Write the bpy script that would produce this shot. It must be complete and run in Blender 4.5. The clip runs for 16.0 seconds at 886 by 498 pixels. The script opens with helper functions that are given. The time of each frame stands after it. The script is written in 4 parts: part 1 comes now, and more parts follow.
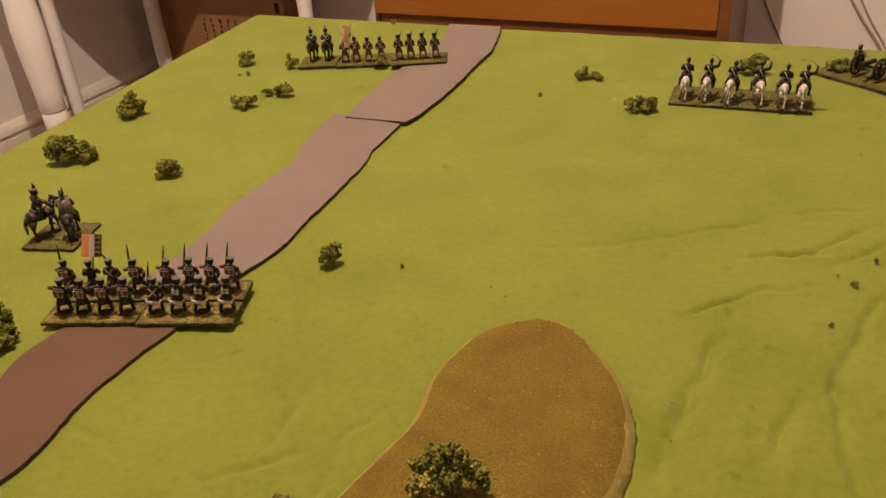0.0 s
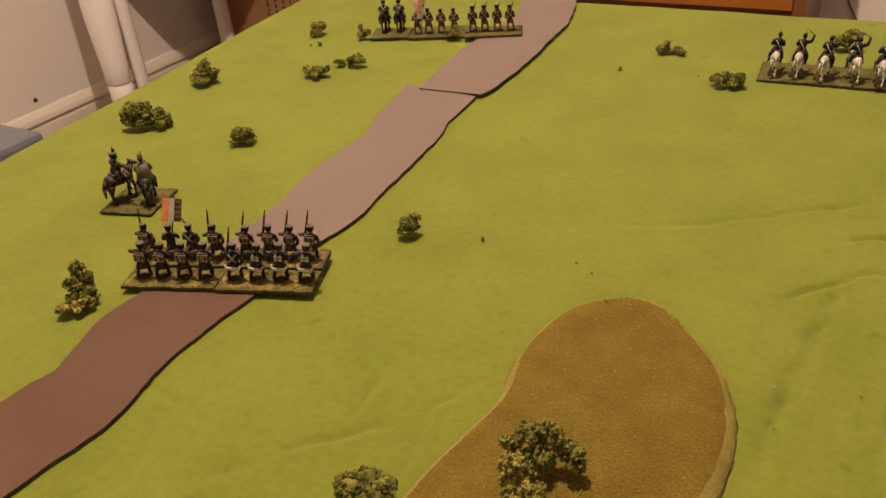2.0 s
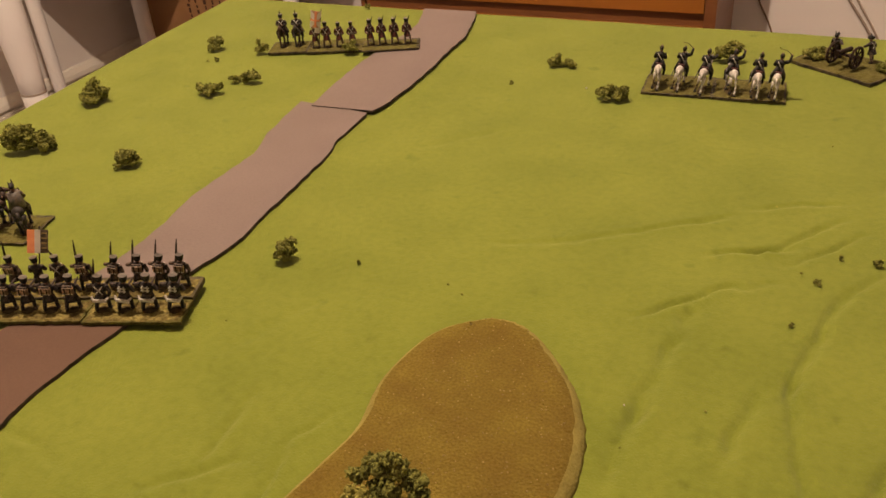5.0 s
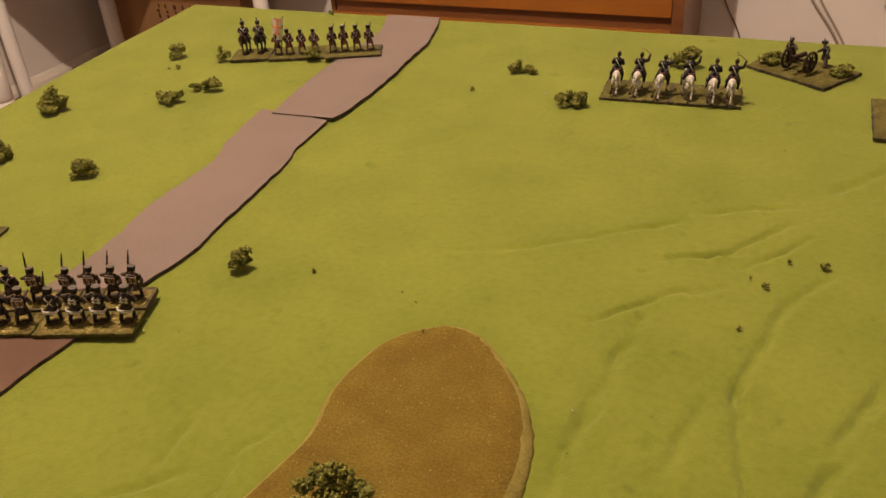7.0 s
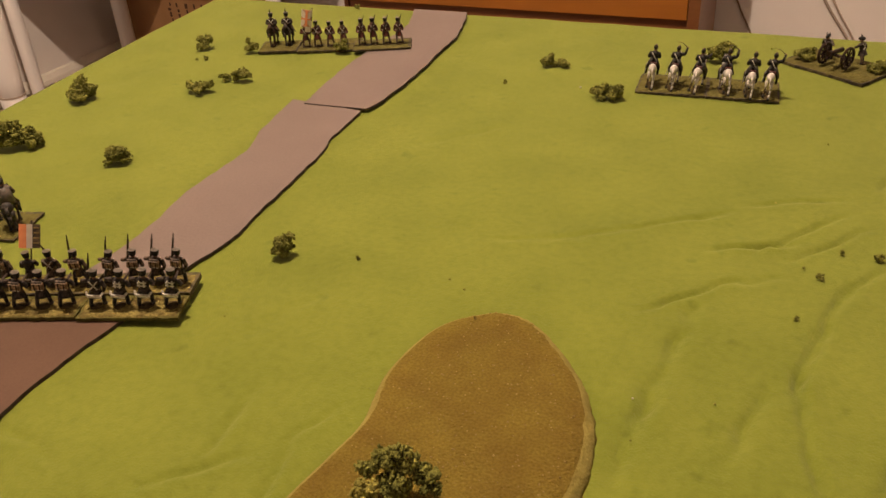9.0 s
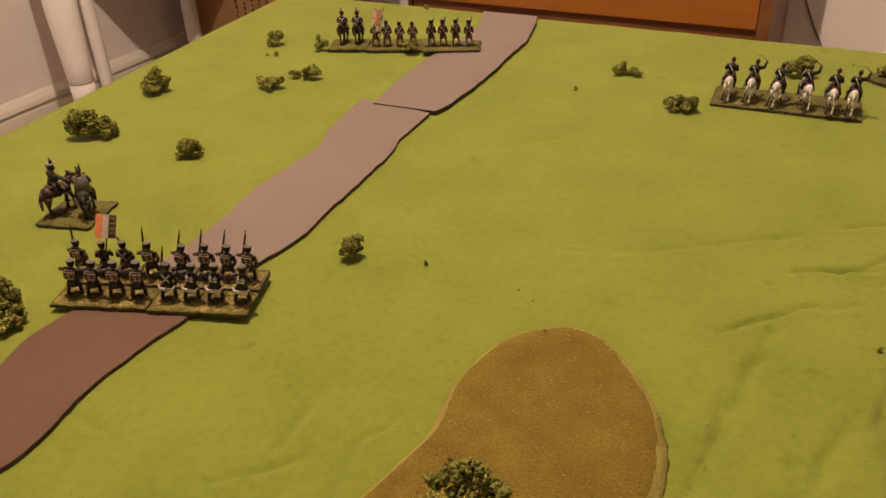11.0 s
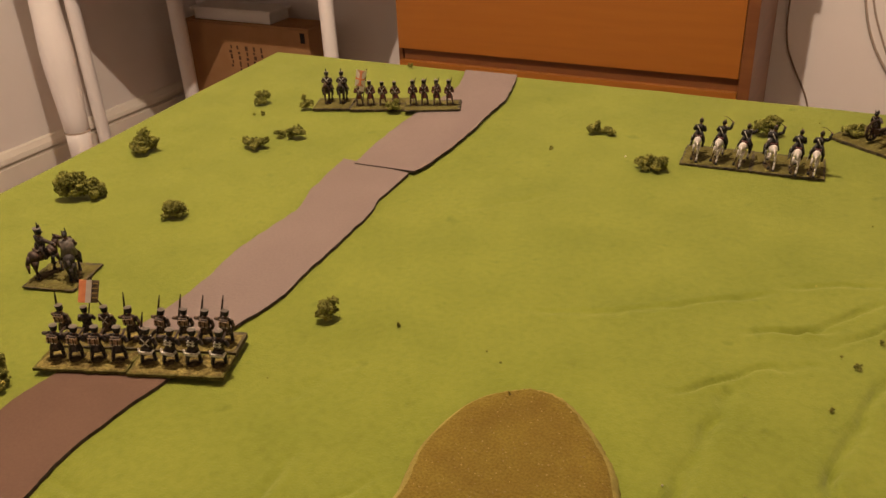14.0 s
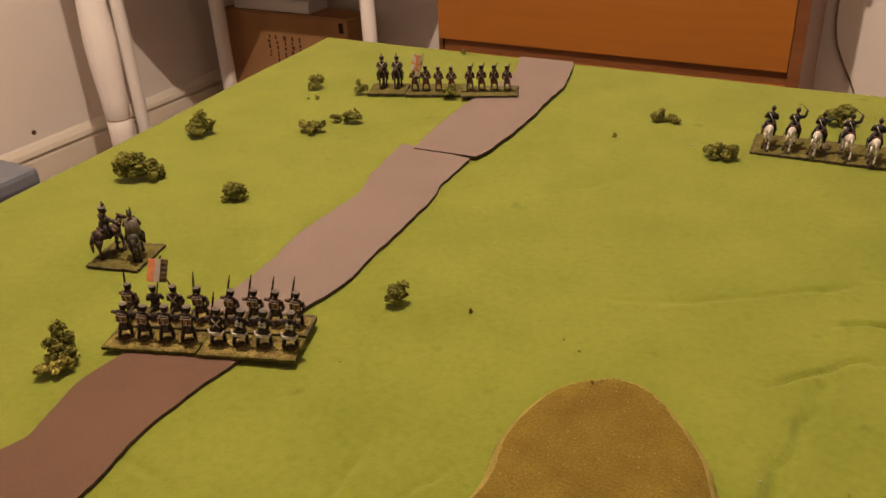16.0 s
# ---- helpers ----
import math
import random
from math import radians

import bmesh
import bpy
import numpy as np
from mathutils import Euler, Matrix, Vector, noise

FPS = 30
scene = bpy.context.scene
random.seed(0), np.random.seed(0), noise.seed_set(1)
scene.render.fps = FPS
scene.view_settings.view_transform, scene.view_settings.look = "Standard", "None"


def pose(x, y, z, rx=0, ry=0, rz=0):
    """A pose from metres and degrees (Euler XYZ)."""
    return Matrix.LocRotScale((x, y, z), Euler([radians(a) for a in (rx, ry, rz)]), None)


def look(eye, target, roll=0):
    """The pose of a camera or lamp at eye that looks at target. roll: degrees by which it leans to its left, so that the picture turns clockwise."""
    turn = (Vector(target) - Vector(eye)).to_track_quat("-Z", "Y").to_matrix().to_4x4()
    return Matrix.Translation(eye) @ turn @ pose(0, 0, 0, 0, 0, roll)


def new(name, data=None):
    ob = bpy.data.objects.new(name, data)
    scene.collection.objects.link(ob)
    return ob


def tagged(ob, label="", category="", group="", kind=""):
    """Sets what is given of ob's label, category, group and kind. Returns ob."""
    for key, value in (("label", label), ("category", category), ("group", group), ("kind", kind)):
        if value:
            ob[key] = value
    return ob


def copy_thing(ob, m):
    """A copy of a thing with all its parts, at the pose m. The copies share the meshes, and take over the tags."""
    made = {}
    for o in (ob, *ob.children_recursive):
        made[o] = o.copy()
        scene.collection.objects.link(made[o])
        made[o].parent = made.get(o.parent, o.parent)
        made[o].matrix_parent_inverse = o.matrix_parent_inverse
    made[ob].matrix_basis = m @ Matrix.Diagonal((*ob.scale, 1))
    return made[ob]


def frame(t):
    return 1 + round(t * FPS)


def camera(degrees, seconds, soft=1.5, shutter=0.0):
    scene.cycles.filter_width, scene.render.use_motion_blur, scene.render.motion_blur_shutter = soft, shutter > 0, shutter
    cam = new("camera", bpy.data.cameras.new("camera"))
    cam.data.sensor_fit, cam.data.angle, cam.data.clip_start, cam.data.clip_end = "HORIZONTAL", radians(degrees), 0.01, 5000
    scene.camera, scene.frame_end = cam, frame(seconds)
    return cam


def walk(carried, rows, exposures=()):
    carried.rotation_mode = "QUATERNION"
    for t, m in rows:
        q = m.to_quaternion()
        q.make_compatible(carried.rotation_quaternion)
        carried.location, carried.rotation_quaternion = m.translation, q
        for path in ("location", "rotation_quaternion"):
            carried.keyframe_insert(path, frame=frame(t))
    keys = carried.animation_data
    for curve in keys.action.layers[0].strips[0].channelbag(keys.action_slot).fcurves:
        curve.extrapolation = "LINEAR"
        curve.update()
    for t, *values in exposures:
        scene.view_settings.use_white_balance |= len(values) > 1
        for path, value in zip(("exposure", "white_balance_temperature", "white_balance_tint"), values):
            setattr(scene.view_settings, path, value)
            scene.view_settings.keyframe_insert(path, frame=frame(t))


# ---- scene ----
cam = camera(56.0, 16.0, 1.5)
PATH = [
    (0, (-0.0000, 0.0000, 0.2757), (-0.3934, 0.7687, -0.2286), -4.59),
    (0.5, (-0.0116, -0.0030, 0.2705), (-0.4102, 0.7638, -0.2328), -4.16),
    (1, (-0.0190, -0.0022, 0.2680), (-0.4441, 0.7473, -0.2394), -4.65),
    (1.5, (-0.0233, -0.0005, 0.2643), (-0.4561, 0.7380, -0.2527), -4.84),
    (2, (-0.0230, -0.0005, 0.2651), (-0.4650, 0.7314, -0.2536), -5.04),
    (2.5, (-0.0196, 0.0015, 0.2642), (-0.4603, 0.7302, -0.2599), -5.06),
    (3, (-0.0155, 0.0033, 0.2643), (-0.4537, 0.7326, -0.2612), -5.11),
    (3.5, (-0.0038, 0.0100, 0.2646), (-0.4425, 0.7410, -0.2581), -5.70),
    (4, (0.0039, 0.0146, 0.2690), (-0.4275, 0.7498, -0.2539), -5.85),
    (4.5, (0.0089, 0.0195, 0.2734), (-0.3901, 0.7713, -0.2515), -4.61),
    (7, (0.0275, 0.0293, 0.2774), (-0.3327, 0.8024, -0.2446), -4.07),
    (7.5, (0.0252, 0.0303, 0.2759), (-0.3256, 0.8081, -0.2456), -3.65),
    (8, (0.0296, 0.0310, 0.2742), (-0.3232, 0.8085, -0.2464), -4.11),
    (8.5, (0.0244, 0.0244, 0.2729), (-0.3304, 0.8013, -0.2474), -4.14),
    (9, (0.0013, 0.0184, 0.2668), (-0.3605, 0.7941, -0.2503), -3.46),
    (9.5, (-0.0096, 0.0128, 0.2674), (-0.3778, 0.7859, -0.2491), -2.62),
    (12, (-0.0140, 0.0279, 0.2749), (-0.4458, 0.7689, -0.2394), -3.30),
    (12.5, (-0.0074, 0.0324, 0.2824), (-0.4409, 0.7764, -0.2260), -3.35),
    (13, (0.0028, 0.0339, 0.2873), (-0.4387, 0.7903, -0.1953), -3.59),
    (13.5, (0.0089, 0.0186, 0.2898), (-0.4284, 0.7835, -0.1831), -3.44),
    (14, (0.0054, 0.0184, 0.2899), (-0.4132, 0.7933, -0.1838), -2.78),
    (14.5, (-0.0095, 0.0133, 0.2861), (-0.4261, 0.7883, -0.1892), -2.26),
    (15, (-0.0119, 0.0132, 0.2859), (-0.4298, 0.7873, -0.1896), -2.05),
    (15.5, (-0.0252, 0.0121, 0.2780), (-0.4511, 0.7812, -0.1986), -2.07),
    (16, (-0.0254, 0.0130, 0.2787), (-0.4706, 0.7701, -0.1995), -2.80),
]
walk(cam, [(t, look(eye, target, roll)) for t, eye, target, roll in PATH])

# ---- light: one warm ceiling lamp over the table, a dim indoor world ----
scene.view_settings.exposure = 0.0
world = bpy.data.worlds.new("room_dark")
scene.world = world
world.use_nodes = True
world.node_tree.nodes["Background"].inputs["Color"].default_value = (1.0, 0.58, 0.34, 1)
world.node_tree.nodes["Background"].inputs["Strength"].default_value = 0.003
CEIL, FLOOR = 1.65, -0.75
LAMP_MAIN = (-0.50, 0.57, 1.57)


def lamp(name, place, watts, radius):
    data = bpy.data.lights.new(name, "POINT")
    data.energy, data.color, data.shadow_soft_size = watts, (1.0, 0.758, 0.560), radius
    ob = new(name, data)
    ob.location = place
    return ob


lamp("ceiling_bulb", LAMP_MAIN, 133.0, 0.014)


# ---- materials ----
def mat(name, base, rough=0.8, second=None, scale=40.0, bump=0.0, bump_scale=None, metal=0.0, spec=0.4, fine=None, stretch=None, sheen=0.0, contrast=(0.35, 0.65), smudge=False, island=None):
    """A node material: two tones mixed by noise, a finer speckle, and a fine relief."""
    m = bpy.data.materials.new(name)
    m.use_nodes = True
    nt = m.node_tree
    b = nt.nodes["Principled BSDF"]
    b.inputs["Roughness"].default_value, b.inputs["Metallic"].default_value = rough, metal
    b.inputs["Specular IOR Level"].default_value = spec
    b.inputs["Sheen Weight"].default_value = sheen
    coord = nt.nodes.new("ShaderNodeTexCoord")
    src = coord.outputs["Object"]
    if stretch:
        mp = nt.nodes.new("ShaderNodeMapping")
        mp.inputs["Scale"].default_value = stretch
        nt.links.new(src, mp.inputs["Vector"])
        src = mp.outputs["Vector"]

    def noise_node(s, detail):
        n = nt.nodes.new("ShaderNodeTexNoise")
        n.inputs["Scale"].default_value, n.inputs["Detail"].default_value = s, detail
        nt.links.new(src, n.inputs["Vector"])
        return n

    def ramp(node, lo, hi, a, c):
        r = nt.nodes.new("ShaderNodeValToRGB")
        r.color_ramp.elements[0].position, r.color_ramp.elements[1].position = lo, hi
        r.color_ramp.elements[0].color, r.color_ramp.elements[1].color = (*a, 1), (*c, 1)
        nt.links.new(node.outputs["Fac"], r.inputs["Fac"])
        return r.outputs["Color"]

    second = second or tuple(0.8 * k for k in base)
    colour = ramp(noise_node(scale, 6), *contrast, second, base)
    if fine:
        speck = ramp(noise_node(fine[0], 3), fine[1], fine[2], fine[3], (1, 1, 1))
        mix = nt.nodes.new("ShaderNodeMix")
        mix.data_type, mix.blend_type = "RGBA", "MULTIPLY"
        mix.inputs["Factor"].default_value = 1.0
        nt.links.new(colour, mix.inputs["A"]), nt.links.new(speck, mix.inputs["B"])
        colour = mix.outputs["Result"]
    if smudge:
        # small darker marks, sparse over the felt
        dark_marks = ramp(noise_node(62, 7), 0.24, 0.37, (0.74, 0.79, 0.72), (1, 1, 1))
        mix = nt.nodes.new("ShaderNodeMix")
        mix.data_type, mix.blend_type = "RGBA", "MULTIPLY"
        mix.inputs["Factor"].default_value = 1.0
        nt.links.new(colour, mix.inputs["A"]), nt.links.new(dark_marks, mix.inputs["B"])
        colour = mix.outputs["Result"]
    if island:
        # torn crumbs differ from one another
        geo = nt.nodes.new("ShaderNodeNewGeometry")
        tone = nt.nodes.new("ShaderNodeMapRange")
        tone.inputs["To Min"].default_value, tone.inputs["To Max"].default_value = island
        nt.links.new(geo.outputs["Random Per Island"], tone.inputs["Value"])
        mix = nt.nodes.new("ShaderNodeVectorMath")
        mix.operation = "SCALE"
        nt.links.new(colour, mix.inputs[0]), nt.links.new(tone.outputs["Result"], mix.inputs["Scale"])
        colour = mix.outputs["Vector"]
    nt.links.new(colour, b.inputs["Base Color"])
    if bump:
        n = noise_node(bump_scale or scale * 4, 5)
        bp = nt.nodes.new("ShaderNodeBump")
        bp.inputs["Strength"].default_value, bp.inputs["Distance"].default_value = 1.0, bump
        nt.links.new(n.outputs["Fac"], bp.inputs["Height"])
        nt.links.new(bp.outputs["Normal"], b.inputs["Normal"])
    return m


M = {
    "cloth": mat("green_felt", (0.1563, 0.1798, 0.02502), 0.95, (0.1292, 0.1537, 0.01941), 15, 0.0005, 900, spec=0.1, fine=(220, 0.28, 0.6, (0.87, 0.89, 0.83)), sheen=0.1, contrast=(0.28, 0.62), smudge=True),
    "road": mat("mauve_craft_foam", (0.1548, 0.1183, 0.1074), 0.8, (0.1418, 0.1074, 0.09704), 14, 0.0002, 600, spec=0.25, fine=(500, 0.3, 0.6, (0.93, 0.93, 0.93))),
    "road_dark": mat("brown_craft_foam", (0.09778, 0.05614, 0.03802), 0.8, (0.08543, 0.04829, 0.0326), 14, 0.0002, 600, spec=0.2, fine=(500, 0.3, 0.6, (0.93, 0.93, 0.93))),
    # cut sides of the foam, edge shadow put into their darker colour
    "road_edge": mat("foam_edge_shaded", (0.06811, 0.04902, 0.03947), 0.9, (0.03406, 0.02451, 0.01754), 150),
    "hill": mat("sanded_hill", (0.1703, 0.1271, 0.02063), 0.95, (0.1351, 0.09246, 0.01556), 55, 0.0018, 800, spec=0.15, fine=(720, 0.36, 0.60, (0.77, 0.73, 0.63)), contrast=(0.30, 0.66)),
    "hill_rim": mat("sanded_rim", (0.262, 0.222, 0.062), 0.95, (0.20, 0.162, 0.042), 70, 0.0014, 480, spec=0.15, fine=(1000, 0.36, 0.6, (0.85, 0.83, 0.78))),
    "sand": mat("pale_sand_grain", (0.2477, 0.1789, 0.0516), 0.9, (0.1376, 0.09288, 0.02408), 260),
    "foliage": mat("clump_foliage", (0.2176, 0.2152, 0.05327), 0.95, (0.09124, 0.09328, 0.02263), 140, 0.0006, 1200, spec=0.1, fine=(800, 0.3, 0.6, (0.75, 0.75, 0.66)), island=(0.78, 1.22)),
    "foliage_pale": mat("pale_clump_foliage", (0.3261, 0.2947, 0.07352), 0.95, (0.1708, 0.1533, 0.03676), 140, 0.0006, 1200, spec=0.1, fine=(800, 0.3, 0.6, (0.75, 0.75, 0.66)), island=(0.78, 1.22)),
    "flock": mat("base_flock", (0.2202, 0.1823, 0.05848), 0.95, (0.09632, 0.07224, 0.02477), 130, 0.0014, 500, spec=0.1, fine=(420, 0.34, 0.60, (0.52, 0.48, 0.42))),
    "flock_green": mat("green_base_flock", (0.1132, 0.1035, 0.02986), 0.95, (0.07946, 0.06838, 0.02022), 80, 0.001, 500, spec=0.1, fine=(420, 0.32, 0.62, (0.72, 0.69, 0.62))),
    # base soil, darkened further for the shadow around the feet
    "soil": mat("dark_soil_and_foot_shade", (0.06983, 0.05027, 0.02095), 0.95, (0.03492, 0.02445, 0.01047), 200, 0.001, 600, spec=0.1),
    "white_horse": mat("white_horse_paint", (0.5667, 0.536, 0.5128), 0.5, (0.3982, 0.36, 0.3226), 240, 0.0003, 900, spec=0.4),
    "drab": mat("drab_trouser_paint", (0.2924, 0.215, 0.1634), 0.45, (0.0602, 0.0387, 0.02753), 420, 0.0003, 900, spec=0.5, contrast=(0.40, 0.58)),
    "pale": mat("pale_grey_paint", (0.1148, 0.0918, 0.0729), 0.35, (0.03902, 0.03511, 0.03121), 420, 0.0003, 900, spec=0.5),
    "slab": mat("base_edge", (0.0782, 0.0612, 0.02312), 0.85, (0.01637, 0.01217, 0.006082), 160, 0.0008, 600),
    "blue": mat("dark_blue_paint", (0.0545, 0.0393, 0.03341), 0.58, (0.006288, 0.004678, 0.004773), 420, 0.0003, 900, spec=0.28, contrast=(0.42, 0.60)),
    "greycoat": mat("grey_paint", (0.1101, 0.07224, 0.04816), 0.58, (0.009632, 0.006192, 0.004816), 420, 0.0003, 900, spec=0.28, contrast=(0.42, 0.60)),
    "black": mat("black_paint", (0.02752, 0.02477, 0.02339), 0.58, (0.004816, 0.004128, 0.004128), 420, 0.0003, 900, spec=0.28, contrast=(0.42, 0.60)),
    "white": mat("white_paint", (0.5504, 0.5298, 0.4816), 0.45, (0.2339, 0.2064, 0.1651), 420, 0.0003, 900, spec=0.5, contrast=(0.40, 0.58)),
    "tan": mat("tan_paint", (0.364, 0.2374, 0.1346), 0.45, (0.07912, 0.04588, 0.02374), 420, 0.0003, 900, spec=0.5, contrast=(0.40, 0.58)),
    "red": mat("red_paint", (0.0867, 0.01568, 0.01156), 0.45, (0.01858, 0.004128, 0.003302), 420, 0.0003, 900, spec=0.5, contrast=(0.42, 0.60)),
    "skin": mat("flesh_paint", (0.2022, 0.1204, 0.08184), 0.5, (0.1349, 0.07224, 0.04816), 300),
    "steel": mat("steel_paint", (0.289, 0.289, 0.289), 0.35, (0.1514, 0.1514, 0.1514), 300, metal=0.7),
    "musket": mat("musket_brown", (0.0344, 0.01926, 0.01238), 0.45, (0.0172, 0.01101, 0.008256), 300),
    "brown_horse": mat("brown_horse_paint", (0.0596, 0.03143, 0.01843), 0.55, (0.01625, 0.00867, 0.00596), 260, 0.0003, 900, spec=0.3),
    "grey_horse": mat("dark_grey_horse_paint", (0.04575, 0.03612, 0.02986), 0.55, (0.01204, 0.009632, 0.008672), 260, 0.0003, 900, spec=0.3),
    "gun_wood": mat("gun_carriage_paint", (0.02456, 0.007076, 0.004994), 0.5, (0.01011, 0.003121, 0.002289), 300),
    "bronze": mat("gun_barrel", (0.03468, 0.0156, 0.007399), 0.4, (0.01734, 0.007802, 0.00416), 200, metal=0.5),
    "flag_red": mat("flag_red", (0.728, 0.2808, 0.1248), 0.7, (0.5824, 0.1872, 0.0832), 150),
    "flag_field": mat("flag_field", (0.60, 0.34, 0.24), 0.7, (0.3027, 0.172, 0.1238), 150),
    "flag_white": mat("flag_white", (0.6605, 0.6192, 0.5696), 0.7, (0.5449, 0.4788, 0.4294), 150),
    "flag_dark": mat("flag_dark", (0.136, 0.096, 0.06), 0.7, (0.036, 0.028, 0.024), 420),
    "gold": mat("flag_gold", (0.344, 0.2339, 0.0688), 0.5, (0.2064, 0.1376, 0.04128), 150),
    "wall": mat("cream_wall_paint", (0.86, 0.815, 0.79), 0.7, (0.83, 0.785, 0.76), 3, 0.0004, 220, spec=0.3),
    "trim": mat("white_gloss_trim", (0.84, 0.79, 0.71), 0.35, (0.81, 0.76, 0.68), 6, spec=0.45),
    "carpet": mat("brown_carpet", (0.135, 0.072, 0.036), 0.95, (0.10, 0.052, 0.026), 30, 0.003, 300, spec=0.1),
    "ceiling": mat("ceiling_paint", (0.52, 0.46, 0.38), 0.85, (0.49, 0.43, 0.35), 4),
    "leg": mat("white_enamel_leg", (0.90, 0.87, 0.87), 0.28, (0.88, 0.85, 0.85), 12, spec=0.5),
    "wood": mat("orange_wood_veneer", (0.3192, 0.1178, 0.01824), 0.32, (0.296, 0.107, 0.0165), 5, 0.0002, 60, spec=0.45, stretch=(1, 8, 12)),
    "wood_dark": mat("dark_wood_carcass", (0.19, 0.075, 0.024), 0.45, (0.15, 0.055, 0.018), 6, stretch=(1, 1, 8)),
    "card": mat("cardboard", (0.40, 0.225, 0.105), 0.85, (0.35, 0.19, 0.088), 12, 0.0003, 200, spec=0.2),
    "ink": mat("dark_ink", (0.10, 0.048, 0.028), 0.8, (0.06, 0.03, 0.018), 60),
    "cable": mat("brown_cable", (0.22, 0.14, 0.09), 0.5, (0.12, 0.08, 0.05), 40),
    "cable_white": mat("off_white_cable", (0.42, 0.34, 0.28), 0.5, (0.36, 0.29, 0.24), 40),
    "blue_box": mat("blue_storage_box", (0.144, 0.162, 0.2052), 0.42, (0.1188, 0.1332, 0.1728), 30, 0.0004, 200),
    "table": mat("table_wood", (0.36, 0.23, 0.12), 0.5, (0.28, 0.17, 0.08), 12, stretch=(1, 10, 10)),
}


def plastic():
    m = bpy.data.materials.new("cloudy_clear_plastic")
    m.use_nodes = True
    b = m.node_tree.nodes["Principled BSDF"]
    b.inputs["Base Color"].default_value = (0.88, 0.86, 0.84, 1)
    b.inputs["Roughness"].default_value, b.inputs["Transmission Weight"].default_value = 0.35, 0.25
    return m


M["plastic"] = plastic()


# ---- mesh helpers ----
def part(name, bm, material, parent=None, label="", smooth=False):
    me = bpy.data.meshes.new(name)
    bm.to_mesh(me)
    bm.free()
    for m in material if isinstance(material, (list, tuple)) else [material]:
        me.materials.append(m)
    if smooth:
        for p in me.polygons:
            p.use_smooth = True
    ob = new(name, me)
    ob.parent = parent
    if label:
        ob["label"] = label
    return ob


def thing(name, label, category, group="", at=None):
    ob = new(name)
    ob.empty_display_size = 0.02
    if at is not None:
        ob.matrix_basis = at
    return tagged(ob, label, category, group)


def paint(faces, index):
    for f in faces:
        f.material_index = index


def box(bm, centre, size, index=0, turn=None, bevel=0.0):
    m = Matrix.Translation(centre) @ (turn or Matrix()) @ Matrix.Diagonal((*size, 1))
    r = bmesh.ops.create_cube(bm, size=1, matrix=m)
    vs = r["verts"]
    faces = {f for v in vs for f in v.link_faces}
    paint(faces, index)
    if bevel:
        edges = list({e for v in vs for e in v.link_edges})
        out = bmesh.ops.bevel(bm, geom=edges, offset=bevel, segments=2, profile=0.6, affect="EDGES")
        paint(out["faces"], index)


def ball(bm, centre, radii, index=0, turn=None, level=2):
    m = Matrix.Translation(centre) @ (turn or Matrix()) @ Matrix.Diagonal((*radii, 1))
    r = bmesh.ops.create_icosphere(bm, subdivisions=level, radius=1, matrix=m)
    paint({f for v in r["verts"] for f in v.link_faces}, index)
    return r["verts"]


def tube(bm, p, q, r1, r2=None, index=0, seg=8):
    p, q = Vector(p), Vector(q)
    d = q - p
    m = Matrix.Translation((p + q) / 2) @ d.to_track_quat("Z", "Y").to_matrix().to_4x4()
    r = bmesh.ops.create_cone(bm, cap_ends=True, segments=seg, radius1=r1, radius2=r1 if r2 is None else r2, depth=d.length, matrix=m)
    paint({f for v in r["verts"] for f in v.link_faces}, index)


def cable(name, points, radius, material, label):
    cu = bpy.data.curves.new(name, "CURVE")
    cu.dimensions, cu.bevel_depth, cu.bevel_resolution, cu.resolution_u = "3D", radius, 3, 10
    sp = cu.splines.new("BEZIER")
    sp.bezier_points.add(len(points) - 1)
    for bp, co in zip(sp.bezier_points, points):
        bp.co, bp.handle_left_type, bp.handle_right_type = co, "AUTO", "AUTO"
    dep = new("tmp", cu)
    me = bpy.data.meshes.new_from_object(dep)
    bpy.data.objects.remove(dep)
    me.materials.clear()
    me.materials.append(material)
    return tagged(new(name, me), label, "cable")


# ---- the room ----
X0, X1, Y0, Y1 = -2.32, 2.3, -2.3, 2.45


def slab(name, lo, hi, material, label, category):
    bm = bmesh.new()
    c = [(a + b) / 2 for a, b in zip(lo, hi)]
    box(bm, c, [b - a for a, b in zip(lo, hi)])
    return tagged(part(name, bm, material), label, category, kind="structure")


slab("floor", (X0 - 0.1, Y0 - 0.1, FLOOR - 0.1), (X1 + 0.1, Y1 + 0.1, FLOOR), M["carpet"], "beige carpeted floor of the room", "floor")
slab("ceiling", (X0 - 0.1, Y0 - 0.1, CEIL), (X1 + 0.1, Y1 + 0.1, CEIL + 0.1), M["ceiling"], "plain white painted ceiling", "ceiling")
slab("wall_west", (X0 - 0.1, Y0, FLOOR), (X0, Y1, CEIL), M["wall"], "cream painted plaster wall with a small hole", "wall")
slab("wall_east", (X1, Y0, FLOOR), (X1 + 0.1, Y1, CEIL), M["wall"], "cream painted plaster wall", "wall")
slab("wall_north", (X0 - 0.1, Y1, FLOOR), (X1 + 0.1, Y1 + 0.1, CEIL), M["wall"], "cream painted plaster wall behind the chest", "wall")
slab("wall_south", (X0 - 0.1, Y0 - 0.1, FLOOR), (X1 + 0.1, Y0, CEIL), M["wall"], "cream painted plaster wall", "wall")


